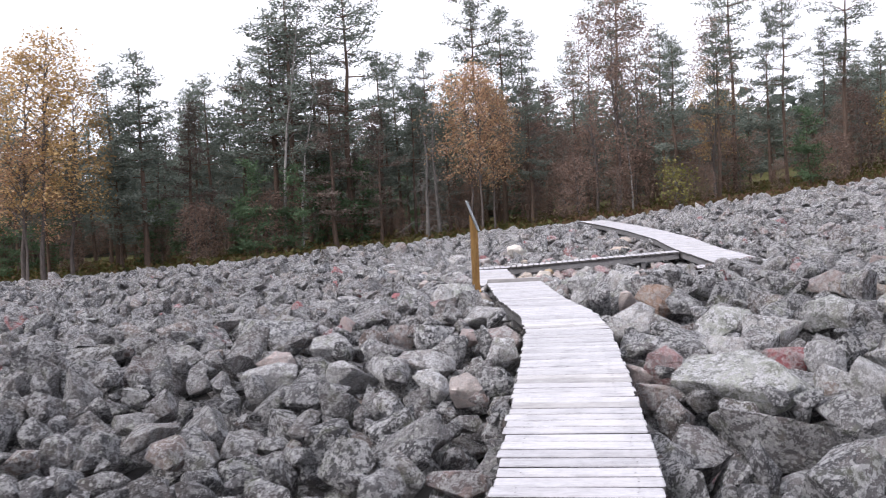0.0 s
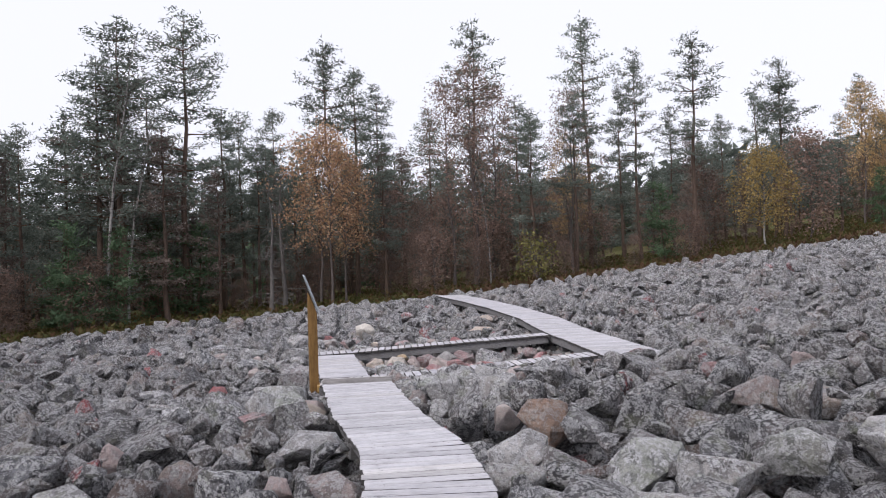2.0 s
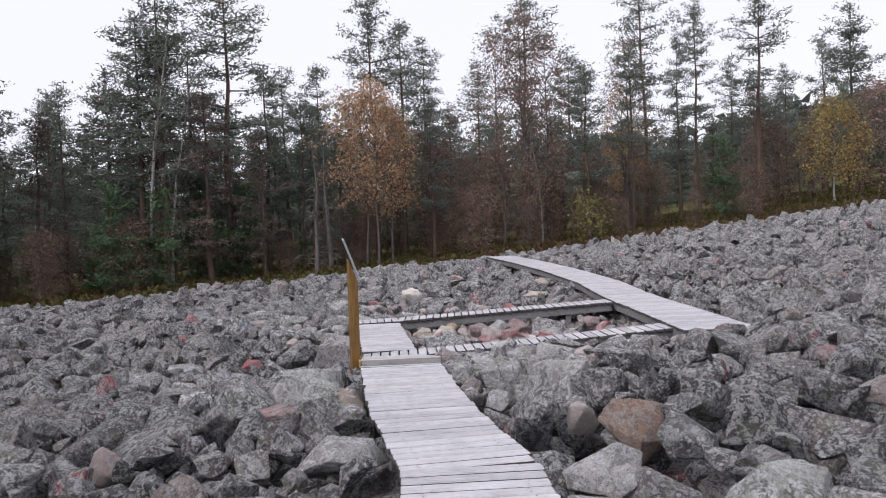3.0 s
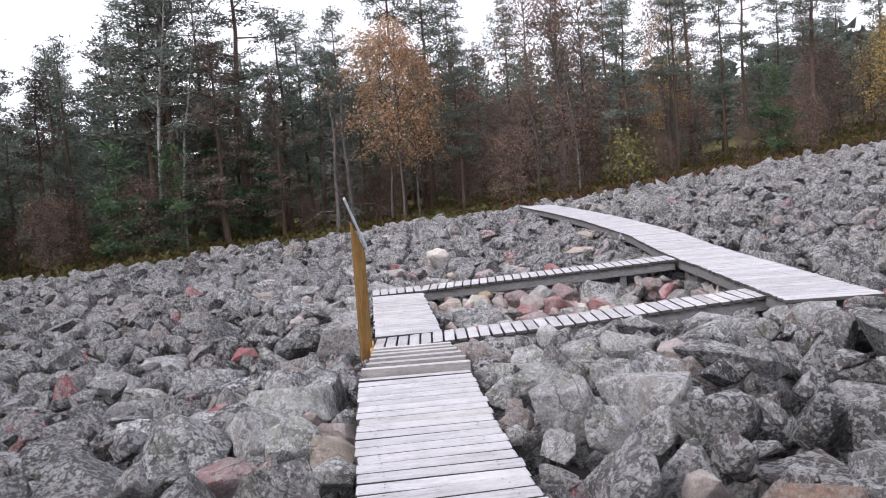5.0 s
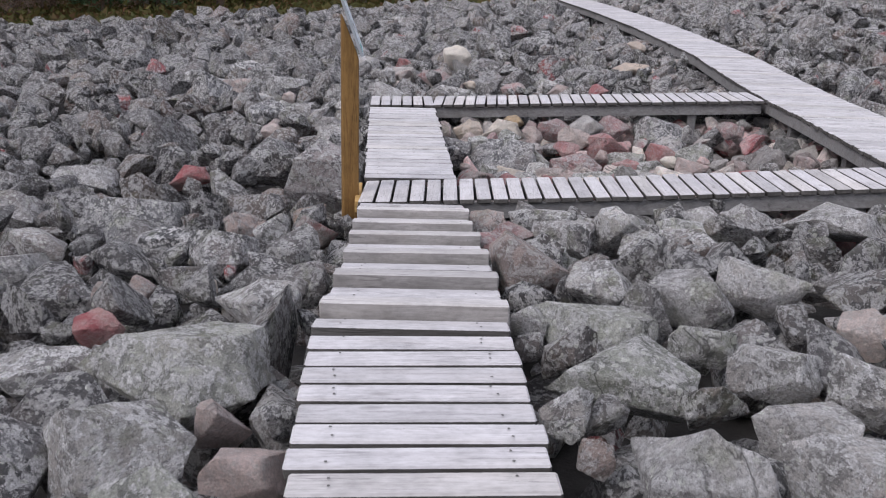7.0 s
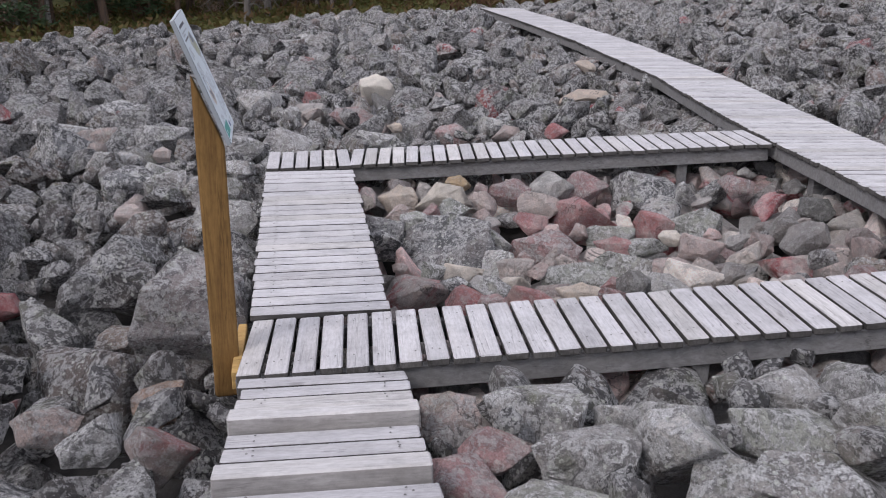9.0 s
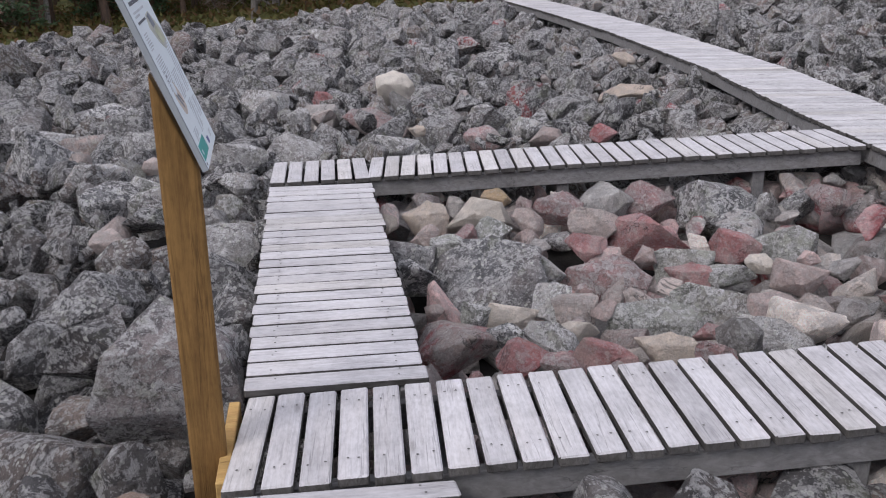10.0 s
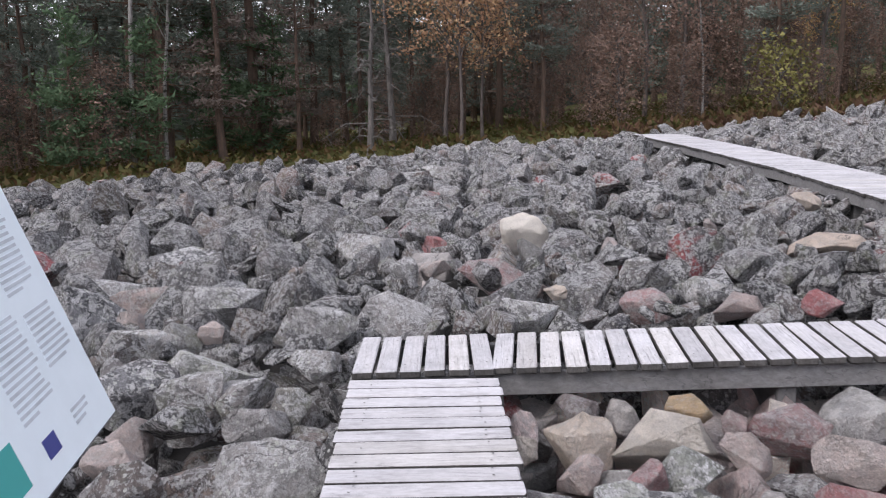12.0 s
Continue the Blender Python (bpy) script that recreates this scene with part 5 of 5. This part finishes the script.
# the wood behind them
BLOCKED = [(o.location.x, o.location.y) for o in scene.objects if o.parent is None and o.get("group") == "trees of the forest edge"]
for tx, ty in scatter(rt, -40, 92, 39.5, 88, 3.1):
    bearing = (tx - 1.0) / ty
    if not -0.62 < bearing < 1.12 or rt.rand() < 0.06 + 0.2 * (ty > 62):
        continue
    if min(math.hypot(tx - a, ty - b) for a, b in BLOCKED) < 1.3:
        continue
    pick = rt.rand()
    near = ty < 47
    cap = 0.86 if near else 1.0
    if ty > 56 and pick < 0.75:
        plant("deep", tx, ty, rt.uniform(7.0, 10.8) * (0.72 if tx > 26 else 1.0), rt.randint(2), wide=rt.uniform(1.0, 1.5))
    elif ty < 50 and 8 < tx < 34 and pick < 0.42:
        plant(rt.choice(["thicket", "brown", "dull"], p=[0.55, 0.25, 0.2]), tx, ty, rt.uniform(3.0, 6.5), wide=rt.uniform(0.9, 1.2))
    elif pick < 0.54:
        plant("dense", tx, ty, rt.uniform(6.0, 9.8) * cap * (0.78 if tx > 24 else 1.0), rt.randint(2), wide=rt.uniform(0.9, 1.3))
    elif pick < 0.68:
        plant("dull", tx, ty, rt.uniform(5.0, 9.0) * cap)
    elif pick < 0.80:
        plant("tall", tx, ty, rt.uniform(8.0, 10.8) * cap * (0.82 if tx > 24 else 1.0), rt.randint(3))
    elif pick < 0.92:
        plant("thicket", tx, ty, rt.uniform(2.6, 5.0), wide=rt.uniform(0.9, 1.3))
    elif pick < 0.96:
        plant("brown", tx, ty, rt.uniform(5.0, 8.0) * cap)
    else:
        plant("small", tx, ty, rt.uniform(2.5, 4.6))

# brush and young trees along the edge of the wood
for tx in np.arange(-15, 44, 1.25):
    bx0, by0 = tx + rt.uniform(-0.6, 0.6), float(edge_of_field(np.float64(tx))) + rt.uniform(2.0, 6.5)
    if tx < 7 and rt.rand() < 0.32:
        plant("small", bx0, by0 + 0.6, rt.uniform(2.6, 4.6), wide=rt.uniform(1.0, 1.4))
    elif tx < 27 and rt.rand() < 0.72:
        plant("thicket", bx0, by0, rt.uniform(1.6, 3.4), wide=rt.uniform(0.9, 1.4))

# the wood beyond, too far to tell its trees apart
rb = np.random.RandomState(77)
bx = rb.uniform(-62, 118, 5200)
by = rb.uniform(89, 104, 5200)
crest = 6.5 + 1.6 * np.sin(bx * 0.31) + 1.2 * np.sin(bx * 0.83 + 2) + 1.0 * np.sin(bx * 2.1)
bz = ground_height(bx, by) + crest * rb.uniform(0, 1, 5200) ** 0.9
far_wood = tagged(new("far_wood", mesh_from("far_wood", *sprays(rb, np.column_stack([bx, by, bz]), (0.7, 0.7, 0.5), 6, 1.5, 0.4), NEEDLE, False)),
                  "dark distant pine wood closing the view", "forest", kind="stuff")

# unseen wood added round the field to block light from the horizon
rw = np.random.RandomState(31)
ring_pts = []
for x0, x1, y0, y1, count in ((-44, -36, -50, 44, 2600), (-44, 72, -56, -48, 3200), (62, 72, -50, 46, 2600)):
    ring_pts.append(np.column_stack([rw.uniform(x0, x1, count), rw.uniform(y0, y1, count)]))
ring_pts = np.concatenate(ring_pts)
ring_z = ground_height(ring_pts[:, 0], ring_pts[:, 1]) + (11 + 2 * np.sin(ring_pts.sum(1) * 0.4)) * rw.uniform(0, 1, len(ring_pts)) ** 0.85
tagged(new("surrounding_wood", mesh_from("surrounding_wood", *sprays(rw, np.column_stack([ring_pts, ring_z]), (0.7, 0.7, 0.5), 6, 1.5, 0.4), NEEDLE, False)),
       "unseen added wood that blocks low sky light", "forest", kind="stuff")

# low growth on the forest floor
ru = np.random.RandomState(9)
tufts = scatter(ru, -26, 60, 36.0, 58, 0.62)
tufts = tufts[(tufts[:, 1] > edge_of_field(tufts[:, 0]) + 0.2) & ((tufts[:, 0] - 1) / tufts[:, 1] > -0.62)]
tufts = tufts[ru.rand(len(tufts)) < 0.8]
tuft_c = np.column_stack([tufts, ground_height(tufts[:, 0], tufts[:, 1]) + 0.12])
tagged(new("undergrowth", mesh_from("undergrowth", *sprays(ru, tuft_c, (0.28, 0.28, 0.09), 17, 0.17, 0.35, up=0.8), SCRUB, False)),
       "low yellow-green and rust undergrowth along the forest edge", "undergrowth", kind="stuff")

rusty = scatter(ru, 10, 50, 34.5, 41, 0.6)
rusty = rusty[(rusty[:, 1] > edge_of_field(rusty[:, 0]) - 0.1) & (rusty[:, 1] < edge_of_field(rusty[:, 0]) + 2.2)]
rusty_c = np.column_stack([rusty, ground_height(rusty[:, 0], rusty[:, 1]) + 0.15])
tagged(new("rusty_grass", mesh_from("rusty_grass", *sprays(ru, rusty_c, (0.2, 0.2, 0.08), 14, 0.22, 0.22, up=1.2), RUSTY, False)),
       "rust-brown dry grass and heather at the field edge", "grass", kind="stuff")

# ---------------------------------------------------------------- boardwalks

THICK, STEP = 0.045, 0.134
PLANKS = {}


def plank_mesh(length, which, mat, thick=THICK, broad=0.114):
    key = (round(length, 3), which, mat.name, thick, broad)
    if key not in PLANKS:
        r = np.random.RandomState(which * 17 + int(length * 100))
        bm = box((length, broad, thick), (0, 0, -thick / 2), 0.007)
        for v in bm.verts:
            v.co.y += 0.0028 * math.sin(v.co.x * 3.0 + which) * r.uniform(0.6, 1.2)
            v.co.x += r.uniform(-0.003, 0.003)
        me = bpy.data.meshes.new("plank")
        bm.to_mesh(me)
        bm.free()
        me.materials.append(mat)
        # second slot for the side faces; EDGE carries joint shade in its colour
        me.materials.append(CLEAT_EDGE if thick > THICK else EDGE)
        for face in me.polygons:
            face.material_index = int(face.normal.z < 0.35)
        PLANKS[key] = me
    return PLANKS[key]


rp = np.random.RandomState(21)
SCREW = []


def deck_pose(p, way, off=0.0, lift=0.0, roll=0.0):
    """Across the walk is local x, along it local y."""
    side = Vector((way.y, -way.x, 0)).normalized()
    up = side.cross(way).normalized()
    m = Matrix((side, way, up)).transposed().to_4x4()
    return Matrix.Translation(p + up * lift + side * off) @ m


def boardwalk(name, line, width, label, raised=(), screws=True, beam_inset=0.10, step=STEP, slack=0.008, broad=0.1105):
    root = tagged(new(name), label, "boardwalk")
    for n, (p, way) in enumerate(samples(line, step)):
        high = n in raised
        length = round(width + rp.choice([-0.01, 0.0, 0.0, 0.01]), 3)
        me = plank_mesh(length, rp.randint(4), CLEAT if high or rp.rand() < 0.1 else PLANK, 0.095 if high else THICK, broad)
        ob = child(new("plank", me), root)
        m = deck_pose(p, way, rp.uniform(-slack, slack), (0.062 if high else 0.0) + rp.uniform(-0.002, 0.002))
        ob.matrix_world = m @ pose(0, 0, 0, rp.uniform(-0.4, 0.4), rp.uniform(-0.15, 0.15), rp.uniform(-0.28, 0.28))
        if screws:
            for sx in (-1, 1):
                for sy in (-0.024, 0.026):
                    if rp.rand() < 0.8:
                        SCREW.append(m @ Vector((sx * (width / 2 - 0.12 + rp.uniform(-0.012, 0.012)), sy + rp.uniform(-0.01, 0.01), 0.066 if high else 0.0045)))
    for side in (-1, 1):
        bm = bmesh.new()
        for a, b in zip(line, line[1:]):
            a, b = Vector(a), Vector(b)
            way = (b - a).normalized()
            q = box((0.05, (b - a).length + 0.01, 0.125), (0, 0, 0), 0.003)
            bmesh.ops.transform(q, matrix=deck_pose((a + b) / 2, way, side * (width / 2 - beam_inset), -THICK - 0.066), verts=q.verts)
            tmp = bpy.data.meshes.new("tmp")
            q.to_mesh(tmp)
            q.free()
            bm.from_mesh(tmp)
            bpy.data.meshes.remove(tmp)
        part("stringer", bm, BEAM, root, "grey side beam under the planks")
    for p, way in samples(line, 1.6):
        z = float(ground_height(np.float64(p.x), np.float64(p.y)))
        drop = max(p.z - 0.16 - z, 0.1)
        part("support", box((width * 0.8, 0.10, drop), (0, 0, 0), 0.006, None), BEAM, root).matrix_world = deck_pose(
            Vector((p.x, p.y, p.z - 0.165 - drop / 2)), Vector((way.x, way.y, 0)).normalized())
    return root


boardwalk("boardwalk_main", MAIN, WIDTHS["main"], "weathered grey plank boardwalk crossing the stone field")
boardwalk("boardwalk_ramp", RAMP, WIDTHS["ramp"], "sloping plank ramp with raised treads", raised=(1, 5, 9, 13, 16, 20))
boardwalk("boardwalk_cross_near", CROSS_NEAR, WIDTHS["near"], "grey plank crosswalk with open joints", slack=0.006, beam_inset=0.065, broad=0.113)
boardwalk("boardwalk_link", LEG, WIDTHS["leg"], "grey plank walkway joining two crosswalks")
boardwalk("boardwalk_cross_far", CROSS_FAR, WIDTHS["far"], "grey plank crosswalk on a dark side beam", slack=0.006, beam_inset=0.065, broad=0.113)
boardwalk("boardwalk_wide", RIGHT, WIDTHS["right"], "wide pale plank walkway rising to the forest", screws=False, beam_inset=0.05)
sv, sf = [], []
for k, p in enumerate(SCREW):
    ring6 = [(p.x + 0.0055 * math.cos(a), p.y + 0.0055 * math.sin(a), p.z) for a in np.arange(6) * 1.0472]
    sv += ring6
    sf += [(6 * k, 6 * k + 1, 6 * k + 2, 6 * k + 3), (6 * k, 6 * k + 3, 6 * k + 4, 6 * k + 5)]
tagged(new("deck_screws", mesh_from("deck_screws", sv, sf, STEEL)), "small steel screw heads in the planks", "screws", kind="stuff")

# ---------------------------------------------------------------- information sign
sign = tagged(new("sign_post"), "slanted white information panel on a brown wooden post", "sign")
post_bm = box((0.135, 0.135, 1.67), (0, 0, 0), 0.022, None, 3)
for v in post_bm.verts:
    if v.co.z > 0:
        v.co.z -= 0.34 * (v.co.x + 0.0675) / 0.135
bmesh.ops.transform(post_bm, matrix=Matrix.Translation((2.768, 15.957, 1.335)), verts=post_bm.verts)
part("post", post_bm, POST, sign, "yellow-brown pressure-treated square post")
down, across = Vector((0.352, 0.036, -0.935)).normalized(), Vector((0.083, 0.994, 0.069)).normalized()
out = down.cross(across).normalized()
across = out.cross(down).normalized()
SIGN_M = Matrix.Translation(Vector((2.651, 15.795, 2.419)) + down * 0.3045 + across * 0.221 - out * 0.016) @ Matrix((down, across, out)).transposed().to_4x4()
# in the panel: local x runs down the face, y across it, z out of it
PANEL_H, PANEL_W = 0.609, 0.442


def on_panel(name, cx, cy, sx, sy, mat, depth=0.002, parent=None, lift=0.0):
    """A printed patch; cx down from the top edge, cy across from the near edge."""
    bm = box((sx, sy, depth), (cx - PANEL_H / 2, cy - PANEL_W / 2, 0.0165 + depth / 2 + lift), 0)
    bmesh.ops.transform(bm, matrix=SIGN_M, verts=bm.verts)
    return part(name, bm, mat, parent or panel)


panel_bm = box((PANEL_H, PANEL_W, 0.020), (0, 0, 0.004), 0.002)
bmesh.ops.transform(panel_bm, matrix=SIGN_M, verts=panel_bm.verts)
panel = part("panel", panel_bm, SIGN_EDGE, sign, "aluminium-edged slanted panel")
on_panel("panel_joint", PANEL_H / 2, PANEL_W / 2, PANEL_H - 0.003, PANEL_W - 0.003, INK_DARK, 0.001, lift=-0.0024)
on_panel("panel_face", PANEL_H / 2, PANEL_W / 2, PANEL_H - 0.008, PANEL_W - 0.008, SIGN_WHITE, 0.002, lift=-0.0018)
rl = random.Random(4)


def text_block(top, left, lines, width, pitch=0.0085, size=0.0042, mat=None):
    for k in range(lines):
        w = width * (rl.uniform(0.86, 1.0) if k < lines - 1 else rl.uniform(0.35, 0.7))
        on_panel("text_line", top + k * pitch, left + w / 2, size, w, mat or INK_GREY, 0.001)



def word_row(name, top, left, words, size, mat):
    """A row of words that cannot be read, as short bars."""
    at = left
    for w in words:
        on_panel(name, top, at + w / 2, size, w, mat, 0.001)
        at += w + 0.5 * size


word_row("title_word", 0.045, 0.05, (0.075, 0.065, 0.060), 0.013, INK_DARK)
text_block(0.075, 0.05, 2, 0.25, 0.013, 0.007)
word_row("subtitle_word", 0.108, 0.05, (0.055, 0.02, 0.045, 0.03), 0.008, INK_DARK)
text_block(0.145, 0.045, 7, 0.075)
text_block(0.225, 0.045, 14, 0.12)
text_block(0.30, 0.19, 12, 0.11)
text_block(0.215, 0.325, 22, 0.085)
text_block(0.415, 0.225, 14, 0.095)
text_block(0.425, 0.335, 9, 0.08)
text_block(0.485, 0.06, 5, 0.09)
text_block(0.555, 0.33, 3, 0.05)


def print_shape(name, outline, mat, lift):
    bm = bmesh.new()
    lower = [bm.verts.new((a - PANEL_H / 2, b - PANEL_W / 2, 0.0165 + lift)) for a, b in outline]
    face = bm.faces.new(lower)
    top = bmesh.ops.extrude_face_region(bm, geom=[face])
    bmesh.ops.translate(bm, vec=(0, 0, 0.001), verts=[v for v in top["geom"] if isinstance(v, bmesh.types.BMVert)])
    bmesh.ops.recalc_face_normals(bm, faces=bm.faces)
    bmesh.ops.transform(bm, matrix=SIGN_M, verts=bm.verts)
    return part(name, bm, mat, panel)


print_shape("map_picture", [(0.10, 0.24), (0.095, 0.31), (0.17, 0.40), (0.21, 0.41), (0.235, 0.33), (0.20, 0.26), (0.14, 0.20)], MAP_TAN, 0.0)
print_shape("map_green", [(0.16, 0.27), (0.15, 0.33), (0.20, 0.38), (0.215, 0.33), (0.19, 0.28)], MAP_OLIVE, 0.0012)
print_shape("map_dark", [(0.105, 0.25), (0.10, 0.30), (0.145, 0.33), (0.15, 0.27)], MAP_SLATE, 0.0012)
print_shape("stone_picture", [(0.375 + 0.058 * math.cos(a), 0.115 + 0.055 * math.sin(a) * (1 + 0.25 * math.sin(2 * a))) for a in np.arange(14) * 0.4488], MAP_STONE, 0.0)
print_shape("stone_crack", [(0.34, 0.075), (0.345, 0.085), (0.375, 0.12), (0.40, 0.145), (0.395, 0.15), (0.365, 0.125)], INK_DARK, 0.0012)
print_shape("small_stone_picture", [(0.335 + 0.022 * math.cos(a), 0.085 + 0.028 * math.sin(a)) for a in np.arange(9) * 0.698], SIGN_WHITE, 0.0024)
print_shape("stone_shadow", [(0.355, 0.07), (0.365, 0.075), (0.41, 0.12), (0.405, 0.128), (0.36, 0.095)], MAP_SLATE, 0.0012)
text_block(0.275, 0.06, 3, 0.03, 0.014, 0.007, MAP_SLATE)
on_panel("teal_box", 0.553, 0.10, 0.055, 0.17, TEAL, 0.001)
on_panel("teal_mark", 0.556, 0.045, 0.016, 0.012, SIGN_WHITE, 0.001, lift=0.0012)
on_panel("blue_flag", 0.566, 0.257, 0.024, 0.034, BLUE, 0.001)
on_panel("small_mark", 0.592, 0.022, 0.010, 0.012, INK_DARK, 0.001)
foot = tagged(new("foot_board"), "fresh sawn pine board fixed beside the post", "board")
part("board", box((0.048, 0.62, 0.10), (2.845, 16.02, 0.675), 0.005, Matrix.Rotation(radians(-7), 4, 'Z')), POST_END, foot, "pale sawn pine board")
